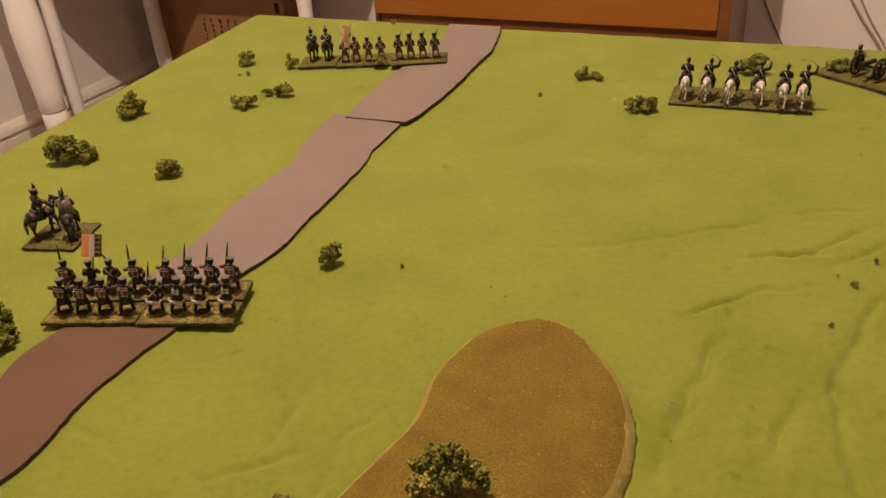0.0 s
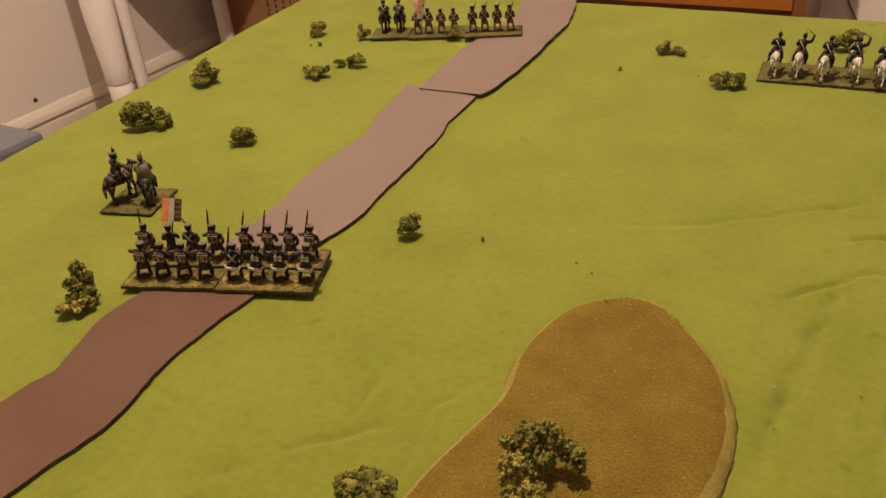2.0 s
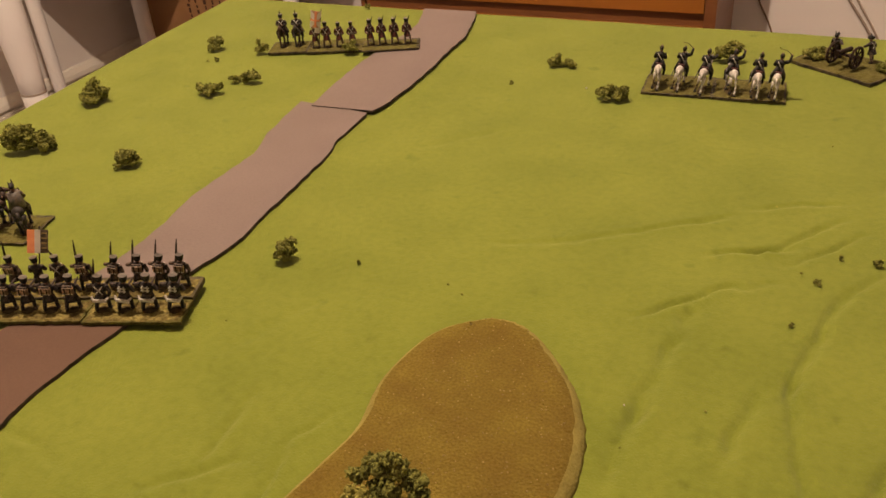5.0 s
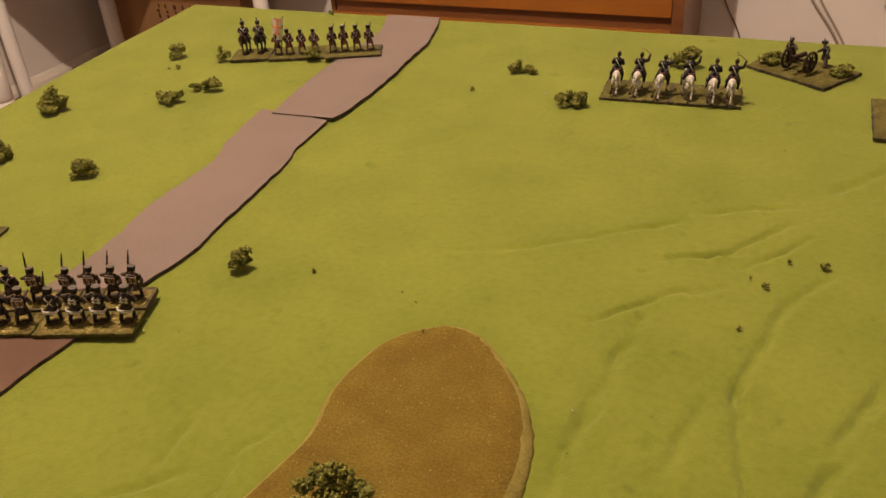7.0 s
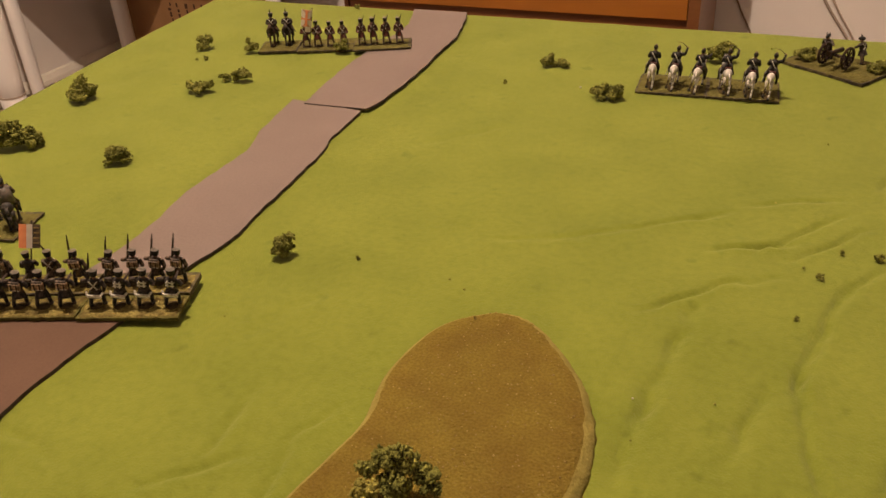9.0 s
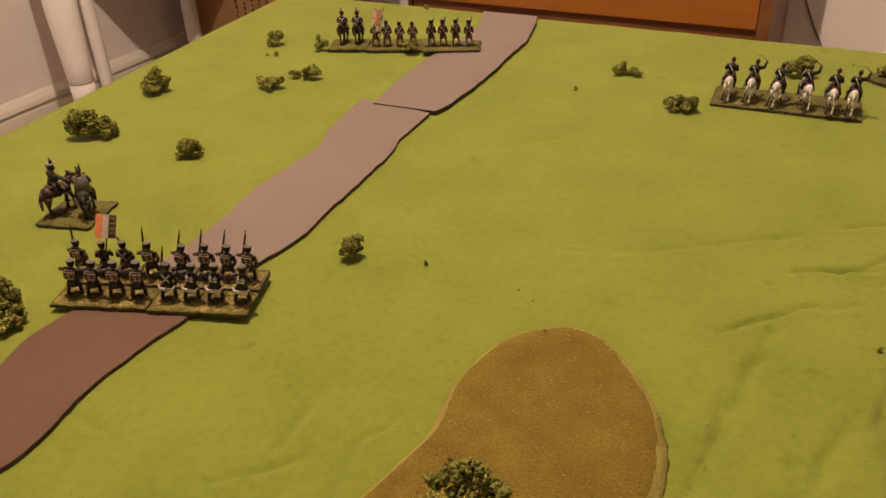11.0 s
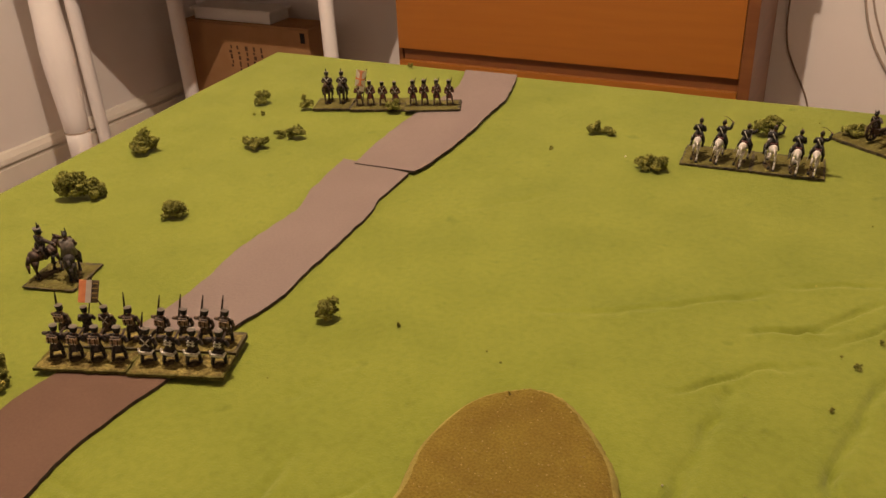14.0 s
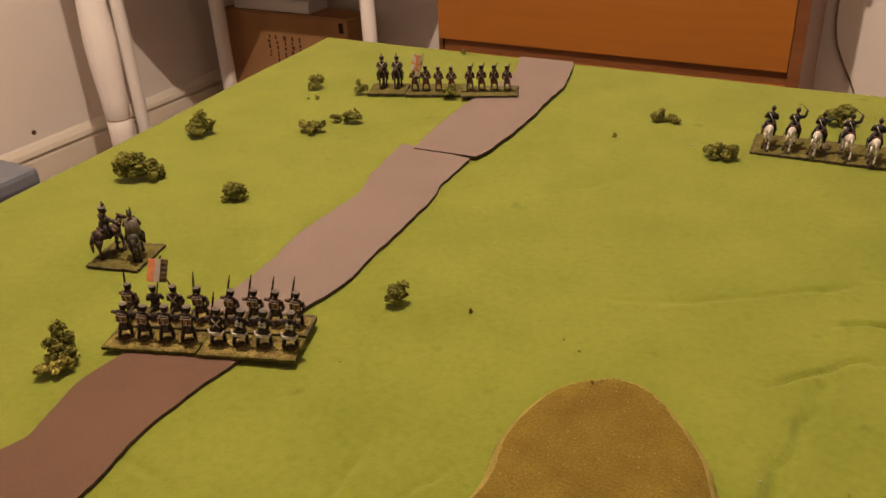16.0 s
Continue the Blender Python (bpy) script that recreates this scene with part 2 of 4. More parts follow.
def baseboard(name, a, b, inward):
    """A moulded skirting: a tall face with a stepped, rounded top."""
    prof = [(0.0, 0.0), (0.022, 0.0), (0.022, 0.101), (0.003, 0.103), (0.003, 0.113), (0.021, 0.116), (0.018, 0.130), (0.008, 0.145), (0.0, 0.150)]
    bm = bmesh.new()
    n = Vector(inward)
    rows = [[bm.verts.new(Vector(p) + n * u + Vector((0, 0, w))) for u, w in prof] for p in (a, b)]
    for i in range(len(prof) - 1):
        bm.faces.new((rows[0][i], rows[1][i], rows[1][i + 1], rows[0][i + 1]))
    bm.faces.new(rows[0]), bm.faces.new(list(reversed(rows[1])))
    bmesh.ops.recalc_face_normals(bm, faces=bm.faces)
    return tagged(part(name, bm, M["trim"]), "white moulded baseboard along the wall", "baseboard", kind="structure")


baseboard("baseboard", (X0 + 0.001, Y0, FLOOR), (X0 + 0.001, Y1 - 0.02, FLOOR), (1, 0, 0))
baseboard("baseboard", (X0 + 0.02, Y1 - 0.001, FLOOR), (X1, Y1 - 0.001, FLOOR), (0, -1, 0))

bm = bmesh.new()
tube(bm, (X0, 1.487, -0.572), (X0 + 0.004, 1.487, -0.572), 0.0075, 0.006, 0, 14)
tagged(part("wall_plug", bm, M["ink"]), "small dark hole plug in the wall", "wall plug")

# ---- ceiling lamp ----
lx, ly, lz = LAMP_MAIN
pl = thing("ceiling_lamp", "white pendant ceiling lamp with a warm bulb", "lamp")
bm = bmesh.new()
tube(bm, (lx, ly, lz + 0.06), (lx, ly, CEIL - 0.02), 0.004)
part("cord", bm, M["trim"], pl)
bm = bmesh.new()
tube(bm, (lx, ly, CEIL - 0.02), (lx, ly, CEIL), 0.05, 0.05, 0, 24)
part("rose", bm, M["trim"], pl)
bm = bmesh.new()
tube(bm, (lx, ly, lz + 0.02), (lx, ly, lz + 0.06), 0.02, 0.016, 0, 16)
part("holder", bm, M["trim"], pl)

# ---- the table under the cloth ----
TX0, TX1, TY0, TY1 = -0.708, 0.812, -0.304, 0.916


def skew(x, y):
    """The table's left side runs at a slant: how far its edge lies from TX0."""
    w = min(1.0, max(0.0, (-0.45 - x) / (-0.45 - TX0)))
    return (0.045 - 0.11 * (y - 0.377)) * w * w * (3 - 2 * w)


tab = thing("gaming_table", "wooden table under a green felt cloth", "table")
bm = bmesh.new()
box(bm, ((TX0 + TX1) / 2, (TY0 + TY1) / 2, -0.022), (TX1 - TX0 - 0.012, TY1 - TY0 - 0.012, 0.03), bevel=0.003)
for v in bm.verts:
    v.co.x += skew(v.co.x, v.co.y)
part("tabletop", bm, M["table"], tab)
for x in (TX0 + 0.09, TX1 - 0.09):
    for y in (TY0 + 0.09, TY1 - 0.09):
        bm = bmesh.new()
        box(bm, (x + (skew(TX0, y) if x < 0 else 0), y, (FLOOR - 0.037) / 2), (0.06, 0.06, -0.037 - FLOOR), bevel=0.004)
        part("leg", bm, M["table"], tab)

# each crease: its two ends, its height and its width
CREASES = [(-0.046, 0.402, -0.020, 0.430, 0.0024, 0.0024), (-0.020, 0.430, 0.004, 0.442, 0.0008, 0.003), (-0.018, 0.474, 0.003, 0.483, 0.0024, 0.0024),
           (0.003, 0.483, 0.036, 0.525, 0.0020, 0.0028), (0.024, 0.481, 0.046, 0.507, 0.0020, 0.0024), (-0.034, 0.322, -0.024, 0.401, 0.0017, 0.005),
           (0.028, 0.358, 0.047, 0.441, 0.0018, 0.0042), (0.074, 0.340, 0.091, 0.379, 0.0018, 0.004), (0.041, 0.295, 0.028, 0.358, 0.0018, 0.0035),
           (-0.110, 0.459, -0.072, 0.485, 0.0007, 0.003), (-0.070, 0.487, -0.035, 0.510, 0.0011, 0.0028), (0.070, 0.584, 0.098, 0.627, 0.0018, 0.004),
           (-0.036, 0.275, -0.034, 0.322, 0.0014, 0.005), (-0.175, 0.205, -0.180, 0.236, 0.0014, 0.0026), (-0.222, 0.202, -0.206, 0.216, 0.0012, 0.0028),
           (-0.216, 0.232, -0.217, 0.253, 0.0014, 0.0026), (-0.180, 0.250, -0.176, 0.259, 0.0012, 0.002), (-0.318, 0.198, -0.290, 0.192, 0.0012, 0.003),
           (-0.252, 0.166, -0.240, 0.180, 0.0012, 0.003), (0.006, 0.30, 0.016, 0.345, 0.0014, 0.004), (0.05, 0.27, 0.075, 0.32, 0.0018, 0.004), (0.046, 0.441, 0.062, 0.47, 0.0012, 0.003),
           (-0.005, 0.535, 0.03, 0.55, 0.0009, 0.003), (-0.15, 0.44, -0.12, 0.452, 0.0006, 0.003), (-0.25, 0.30, -0.235, 0.335, 0.0007, 0.003), (-0.26, 0.56, -0.22, 0.60, 0.0006, 0.003)]


def cloth_height(x, y):
    z = 0.0009 * noise.noise((x * 9, y * 9, 0.3)) + 0.0004 * noise.noise((x * 34, y * 34, 1.7)) - 0.0008
    for x1, y1, x2, y2, amp, wide in CREASES:
        dx, dy = x2 - x1, y2 - y1
        ln = math.hypot(dx, dy)
        s = ((x - x1) * dx + (y - y1) * dy) / ln
        if not -0.03 < s < ln + 0.03:
            continue
        d = ((x - x1) * dy - (y - y1) * dx) / ln
        d += 0.0035 * noise.noise((x * 70, y * 70, 4.2))
        if abs(d) < 7 * wide:
            ends = min(1.0, max(0.0, (s + 0.02) / 0.025)) * min(1.0, max(0.0, (ln + 0.02 - s) / 0.025))
            ends *= 1.05 + 0.8 * noise.noise((x * 55, y * 55, 8.1))
            near = math.exp(-(d / wide) ** 2)
            z += 1.55 * amp * ends * (0.12 * near + 0.16 * math.exp(-(d / (2.6 * wide)) ** 2) - 1.0 * math.exp(-((d + 1.5 * wide) / (0.8 * wide)) ** 2))
    return z


def over_edge(u, lo, hi, r=0.008):
    """Bends a flat coordinate over the table's edge: its place and its drop."""
    for end, sign in ((lo, -1), (hi, 1)):
        d = (u - end) * sign + r
        if d > 0:
            a = min(d / r, math.pi / 2)
            return end + sign * (-r + r * math.sin(a)), r * (1 - math.cos(a)) + max(0.0, d - r * math.pi / 2)
    return u, 0.0


def table_cloth():
    step_f, step_c, over = 0.005, 0.02, 0.07

    def ticks(lo, hi, flo, fhi, vlo, vhi):
        out, u = [], lo - over
        while u < hi + over:
            out.append(u)
            near_edge = abs(u - lo) < 0.03 or abs(u - hi) < 0.03
            u += step_f * 0.6 if near_edge else 0.0022 if vlo < u < vhi else step_f if flo < u < fhi else step_c
        return out

    xs, ys = ticks(TX0, TX1, -0.72, 0.2, -0.24, 0.105), ticks(TY0, TY1, 0.12, 0.92, 0.18, 0.56)
    verts, faces = [], []
    for y in ys:
        for x in xs:
            px, dx = over_edge(x, TX0, TX1)
            py, dy = over_edge(y, TY0, TY1)
            ripple = 0.006 * math.sin((x + y) * 46) * min(1.0, max(dx, dy) / 0.05)
            z = cloth_height(x, y) - max(dx, dy)
            verts.append((px + skew(px, py) + (ripple if dx > dy else 0), py + (ripple if dy > dx else 0), z))
    n = len(xs)
    for j in range(len(ys) - 1):
        for i in range(n - 1):
            faces.append((j * n + i, j * n + i + 1, (j + 1) * n + i + 1, (j + 1) * n + i))
    me = bpy.data.meshes.new("table_cloth")
    me.from_pydata(verts, [], faces)
    me.materials.append(M["cloth"])
    for p in me.polygons:
        p.use_smooth = True
    return tagged(new("table_cloth", me), "creased lime green felt cloth spread over the table", "tablecloth")


table_cloth()


# ---- road and hill ----
def smooth_line(points, steps=5):
    """A Catmull-Rom line through a few points."""
    out = []
    for i in range(len(points) - 1):
        p0, p1, p2, p3 = (Vector(points[max(0, min(len(points) - 1, i + k))]) for k in (-1, 0, 1, 2))
        for s in range(steps):
            t = s / steps
            out.append(0.5 * (2 * p1 + (p2 - p0) * t + (2 * p0 - 5 * p1 + 4 * p2 - p3) * t * t + (3 * p1 - p0 - 3 * p2 + p3) * t ** 3))
    return out + [Vector(points[-1])]


def road_piece(name, left_pts, right_pts, z0, thick, label, foam="road"):
    bm = bmesh.new()
    left_line, right_line = smooth_line(left_pts, 9), smooth_line(right_pts, 9)
    for line in (left_line, right_line):
        for p in line[1:-1]:
            p.x += 0.0019 * noise.noise((p.y * 62, p.x * 5, z0 * 900)) + 0.0005 * noise.noise((p.y * 190, p.x * 9, 2.0))
    ring = left_line + list(reversed(right_line))
    low = [bm.verts.new((p.x, p.y, z0)) for p in ring]
    top = [bm.verts.new((p.x, p.y, z0 + thick)) for p in ring]
    bm.faces.new(top).material_index = 0
    bm.faces.new(list(reversed(low))).material_index = 1
    for i in range(len(ring)):
        j = (i + 1) % len(ring)
        bm.faces.new((low[i], low[j], top[j], top[i])).material_index = 1
    bmesh.ops.recalc_face_normals(bm, faces=bm.faces)
    return tagged(part(name, bm, [M[foam], M["road_edge"]]), label, "road piece", "road pieces")


road_piece("road_strip", [(-0.40, 0.02), (-0.392, 0.09), (-0.384, 0.165), (-0.380, 0.19), (-0.388, 0.215), (-0.393, 0.24), (-0.390, 0.27), (-0.387, 0.294)],
           [(-0.335, 0.02), (-0.331, 0.08), (-0.327, 0.128), (-0.321, 0.165), (-0.323, 0.189), (-0.328, 0.215), (-0.328, 0.245), (-0.325, 0.288), (-0.325, 0.304)],
           -0.0004, 0.0024, "darker brown mauve foam road strip nearest the table edge", "road_dark")
road_piece("road_strip", [(-0.386, 0.297), (-0.384, 0.31), (-0.381, 0.351), (-0.384, 0.39), (-0.392, 0.438), (-0.391, 0.475), (-0.391, 0.508), (-0.404, 0.548), (-0.415, 0.612)],
           [(-0.325, 0.306), (-0.324, 0.348), (-0.319, 0.387), (-0.324, 0.431), (-0.327, 0.473), (-0.330, 0.514), (-0.338, 0.552), (-0.342, 0.604)],
           -0.0004, 0.0024, "mauve grey foam road strip with wavy edges lying on the cloth")
road_piece("road_strip", [(-0.398, 0.604), (-0.405, 0.65), (-0.408, 0.68), (-0.411, 0.738), (-0.409, 0.79), (-0.411, 0.845), (-0.430, 0.904)],
           [(-0.338, 0.607), (-0.333, 0.64), (-0.333, 0.70), (-0.338, 0.765), (-0.342, 0.822), (-0.354, 0.875), (-0.364, 0.905)],
           0.0012, 0.0019, "mauve grey foam road strip overlapping the next at the table edge")


def hill():
    outline = [(-0.141, 0.355), (-0.127, 0.362), (-0.113, 0.362), (-0.100, 0.355), (-0.089, 0.344), (-0.070, 0.321), (-0.058, 0.293), (-0.054, 0.262), (-0.058, 0.225), (-0.066, 0.185), (-0.075, 0.145), (-0.092, 0.112), (-0.12, 0.10), (-0.15, 0.118),
               (-0.168, 0.16), (-0.169, 0.20), (-0.163, 0.235), (-0.159, 0.262), (-0.164, 0.295), (-0.160, 0.325), (-0.153, 0.342), (-0.141, 0.355)]
    ring = smooth_line(outline, 14)[:-1]
    bm = bmesh.new()
    layers = []
    n = len(ring)
    for inset, z in ((-0.0012, -0.0012), (0.0, 0.0008), (0.0012, 0.0034), (0.0034, 0.0058), (0.0045, 0.0064), (0.0090, 0.0070)):
        row = []
        for i, p in enumerate(ring):
            t = (ring[(i + 1) % n] - ring[i - 1]).normalized()
            inward = Vector((t.y, -t.x))
            wide = 1 + 0.35 * max(0.0, -inward.x)
            q = p + inward * (inset * wide if inset > 0 else inset)
            wob = (0.0006 + 0.0002 * (wide - 1)) * (noise.noise((q.x * 120, q.y * 120, z * 300)) + 0.8 * noise.noise((q.x * 420, q.y * 420, z * 900)))
            row.append(bm.verts.new((q.x + wob, q.y + wob, z + wob * 0.6)))
        layers.append(row)
    for k, (a, b) in enumerate(zip(layers, layers[1:])):
        for i in range(n):
            j = (i + 1) % n
            mid = (a[i].co + b[j].co) / 2
            top_band = 4 if mid.x < -0.10 else 3
            bm.faces.new((a[i], a[j], b[j], b[i])).material_index = 1 if k < top_band else 0
    bm.faces.new(layers[-1]).material_index = 0
    bm.faces.new(list(reversed(layers[0]))).material_index = 1
    bmesh.ops.recalc_face_normals(bm, faces=bm.faces)
    # loose coarse grains stuck in the sand
    rng = random.Random(12)
    n_grain = 0
    while n_grain < 800:
        x, y = rng.uniform(-0.165, -0.06), rng.uniform(0.13, 0.358)
        inside = False
        for a, b in zip(ring, ring[1:] + ring[:1]):
            if (a.y > y) != (b.y > y) and x + 0.008 * (1 if x > -0.11 else -1) < a.x + (y - a.y) / (b.y - a.y) * (b.x - a.x):
                inside = not inside
        if inside:
            r = rng.uniform(0.00025, 0.0006)
            ball(bm, (x, y, 0.0070), (r, r * rng.uniform(0.7, 1.2), r * 0.8), rng.choice((0, 2, 2)), None, 1)
            n_grain += 1
    return tagged(part("hill", bm, [M["hill"], M["hill_rim"], M["sand"]], smooth=True), "low bean-shaped hill coated in ochre sand", "terrain hill")


hill()


# ---- foam foliage ----
def ico(level):
    """Points and triangles of a round ball, as lists."""
    bm = bmesh.new()
    bmesh.ops.create_icosphere(bm, subdivisions=level, radius=1)
    bm.verts.index_update()
    out = [v.co.copy() for v in bm.verts], [[v.index for v in f.verts] for f in bm.faces]
    bm.free()
    return out


CRUMB, CORE = ico(1), ico(3)


def clump(name, rng, lumps, crumb, dense, material):
    """Torn foam: ragged cores covered by many small uneven crumbs, with gaps between."""
    verts, faces = [], []

    def add(shape, centre, radii, turn, rough, freq):
        base = len(verts)
        for v in shape[0]:
            p = turn @ Vector((v.x * radii[0], v.y * radii[1], v.z * radii[2]))
            q = centre + p
            p *= 1 + rough * noise.noise(q * freq) + 0.5 * rough * noise.noise(q * freq * 2.3)
            q = centre + p
            verts.append((q.x, q.y, max(q.z, -0.0006)))
        faces.extend([a + base for a in f] for f in shape[1])

    torn = []
    for cx, cy, cz, rx, rz in lumps:
        torn.append((cx, cy, cz, rx * 0.58, rz * 0.62))
        for _ in range(9):
            a, b, k = rng.uniform(0, math.tau), rng.uniform(-0.7, 1.0), rng.uniform(0.30, 0.52)
            w = math.sqrt(1 - b * b)
            torn.append((cx + rx * 0.68 * w * math.cos(a), cy + rx * 0.68 * w * math.sin(a), max(cz + rz * 0.68 * b, 0.0005), rx * k, rz * k))
    for cx, cy, cz, rx, rz in torn:
        c = Vector((cx, cy, cz))
        add(CORE if rx > 0.006 else CRUMB, c, (rx * 0.80, rx * 0.80, rz * 0.80), Matrix.Identity(3), 0.55, 330)
        for _ in range(int(dense * (rx / 0.01) ** 2)):
            a, b = rng.uniform(0, math.tau), rng.uniform(-0.85, 1.0)
            w = math.sqrt(1 - b * b)
            way = Vector((w * math.cos(a), w * math.sin(a), b))
            # tufts stand out where the noise is high and leave hollows where it is low
            k = 0.88 + 0.34 * noise.noise((c + way * rx) * 190) + rng.uniform(-0.08, 0.08)
            r = crumb * rng.uniform(0.45, 1.5)
            turn = Euler([rng.uniform(0, 6) for _ in range(3)]).to_matrix()
            add(CRUMB, c + Vector((way.x * rx * k, way.y * rx * k, way.z * rz * k)), (r, r * rng.uniform(0.6, 1.1), r * rng.uniform(0.35, 0.85)), turn, 0.7, 900)
    me = bpy.data.meshes.new(name)
    me.from_pydata(verts, [], faces)
    me.materials.append(material)
    return new(name, me)


def bush(x, y, lumps, seed, label, name="foam_bush", z=0.0, material="foliage", crumb=0.00098, dense=190, category="bush", size=0.97, tall=0.78):
    lumps = [(size * a, size * b, tall * c, size * d, tall * e) for a, b, c, d, e in lumps]
    ob = clump(name, random.Random(seed), lumps, crumb, dense, M[material])
    ob.location = (x, y, z)
    return tagged(ob, label, category, "foam bushes")


# each lump: x, y, z of its middle, radius across, radius up
bush(-0.593, 0.721, [(0, 0, 0.009, 0.0105, 0.010)], 1, "small round olive green foam bush on the cloth")
bush(-0.536, 0.724, [(0.001, 0, 0.006, 0.008, 0.007), (-0.004, 0.001, 0.014, 0.003, 0.006)], 2, "small pointed olive foam bush beside the stand", dense=360)
bush(-0.515, 0.608, [(0, 0, 0.0055, 0.011, 0.007), (-0.010, 0.0, 0.008, 0.005, 0.005), (0.010, 0.006, 0.008, 0.004, 0.006)], 3, "low ragged olive foam bush with raised ends")
bush(-0.511, 0.643, [(0, 0, 0.004, 0.006, 0.005)], 4, "tiny olive foam bush")
bush(-0.494, 0.646, [(0, 0, 0.0065, 0.0095, 0.008)], 5, "small olive foam bush beside a tiny one")
bush(-0.612, 0.562, [(0, 0, 0.008, 0.014, 0.009), (0.002, 0, 0.018, 0.009, 0.009), (-0.009, -0.003, 0.008, 0.008, 0.008)], 6, "rounded olive green foam bush with a taller middle", tall=0.86)
bush(-0.586, 0.453, [(0, 0, 0.008, 0.014, 0.009), (-0.003, 0.003, 0.020, 0.010, 0.009), (-0.011, -0.002, 0.013, 0.009, 0.009), (0.014, 0.008, 0.008, 0.010, 0.010)], 7, "large lumpy olive foam bush of several clumps", tall=0.95)
bush(-0.480, 0.457, [(0, 0, 0.008, 0.0115, 0.009), (0.002, 0.001, 0.013, 0.008, 0.006)], 8, "medium round olive foam bush on the cloth")
bush(-0.278, 0.381, [(0, 0, 0.007, 0.0075, 0.008), (0.001, 0.001, 0.014, 0.007, 0.006)], 9, "small upright olive foam bush near the road")
bush(-0.217, 0.761, [(-0.005, 0, 0.007, 0.008, 0.008), (0.008, 0.002, 0.005, 0.008, 0.006)], 10, "low olive foam bush in two lobes")
bush(-0.148, 0.691, [(-0.006, 0, 0.007, 0.010, 0.009), (0.007, 0, 0.007, 0.010, 0.009)], 11, "wide rounded olive foam bush near the cavalry")
bush(-0.072, 0.810, [(0, 0, 0.010, 0.012, 0.010), (0.004, 0, 0.018, 0.009, 0.006), (-0.012, 0.0, 0.005, 0.006, 0.005)], 12, "scruffy olive foam bush behind the cavalry")
bush(-0.4180, 0.241, [(0, 0, 0.008, 0.0125, 0.009), (-0.002, 0.004, 0.018, 0.010, 0.010), (-0.003, 0.005, 0.029, 0.006, 0.008)], 13, "conical olive foam tree above a pale lower clump", "foam_tree", category="tree", size=0.82, tall=0.74)
bush(-0.4150, 0.234, [(0, 0, 0.007, 0.011, 0.006)], 14, "pale olive foam bush at the foot of a foam tree", material="foliage_pale", size=0.85)
bush(-0.1225, 0.2245, [(0, 0, 0.012, 0.009, 0.010), (-0.007, 0.003, 0.019, 0.007, 0.008), (0.0155, 0.004, 0.013, 0.0075, 0.008), (0.008, 0.006, 0.019, 0.006, 0.007), (0.001, 0.006, 0.028, 0.0055, 0.006), (-0.014, 0.000, 0.015, 0.005, 0.006)], 15, "dense olive foam tree standing on the sandy hill", "foam_tree", z=0.0068, crumb=0.00085, dense=300, category="tree", size=0.88, tall=0.74)
bush(-0.1250, 0.2085, [(-0.002, 0, 0.008, 0.0065, 0.008), (0.0085, -0.002, 0.009, 0.0055, 0.007), (-0.004, 0.003, 0.018, 0.0055, 0.006), (0.003, -0.006, 0.005, 0.006, 0.005)], 16, "pale olive foam clump in front of the hill tree", z=0.0068, material="foliage_pale", crumb=0.00085, dense=300)
bush(-0.1825, 0.1845, [(0, 0, 0.007, 0.013, 0.009), (-0.009, 0.0, 0.006, 0.009, 0.007), (0.007, 0.003, 0.009, 0.008, 0.007)], 17, "dark olive foam bush beside the hill", crumb=0.00085, dense=300)
bush(-0.503, 0.897, [(0, 0, 0.003, 0.0035, 0.004), (0.003, 0, 0.006, 0.0015, 0.003)], 18, "tiny green foam tuft at the table edge")

for i, (x, y, r) in enumerate([(0.0397, 0.4869, 0.0015), (0.0293, 0.4564, 0.0018), (0.019, 0.4118, 0.0014), (0.0597, 0.4859, 0.0022), (-0.230, 0.3905, 0.0014), (-0.247, 0.706, 0.0018), (-0.571, 0.691, 0.0020), (-0.578, 0.686, 0.0014)]):
    ob = clump("foam_crumb", random.Random(40 + i), [(0, 0, r * 0.7, r, r)], r * 0.5, 500, M["foliage"])
    ob.location = (x, y, 0)
    tagged(ob, "tiny olive foam crumb lying on the felt", "crumb", "foam crumbs")


def litter():
    rng = random.Random(5)
    bm = bmesh.new()
    spots = [(-0.168, 0.388), (-0.156, 0.381), (-0.047, 0.322), (0.02, 0.464), (-0.001, 0.54), (0.027, 0.645), (-0.242, 0.442), (-0.273, 0.313), (-0.256, 0.864), (-0.178, 0.712), (-0.011, 0.331), (-0.03, 0.86)]
    spots += [(rng.uniform(-0.6, 0.1), rng.uniform(0.2, 0.88)) for _ in range(30)]
    for i, (x, y) in enumerate(spots):
        r = rng.uniform(0.0006, 0.0011) if i < 12 else rng.uniform(0.0003, 0.0006)
        ball(bm, (x, y, r * 0.5), (r, r, r * 0.8), 1 if i in (2, 9) else 0, None, 1)
    return tagged(part("flock_litter", bm, [M["foliage"], M["white"]]), "scattered specks of scenery flock on the cloth", "litter", kind="stuff")


litter()


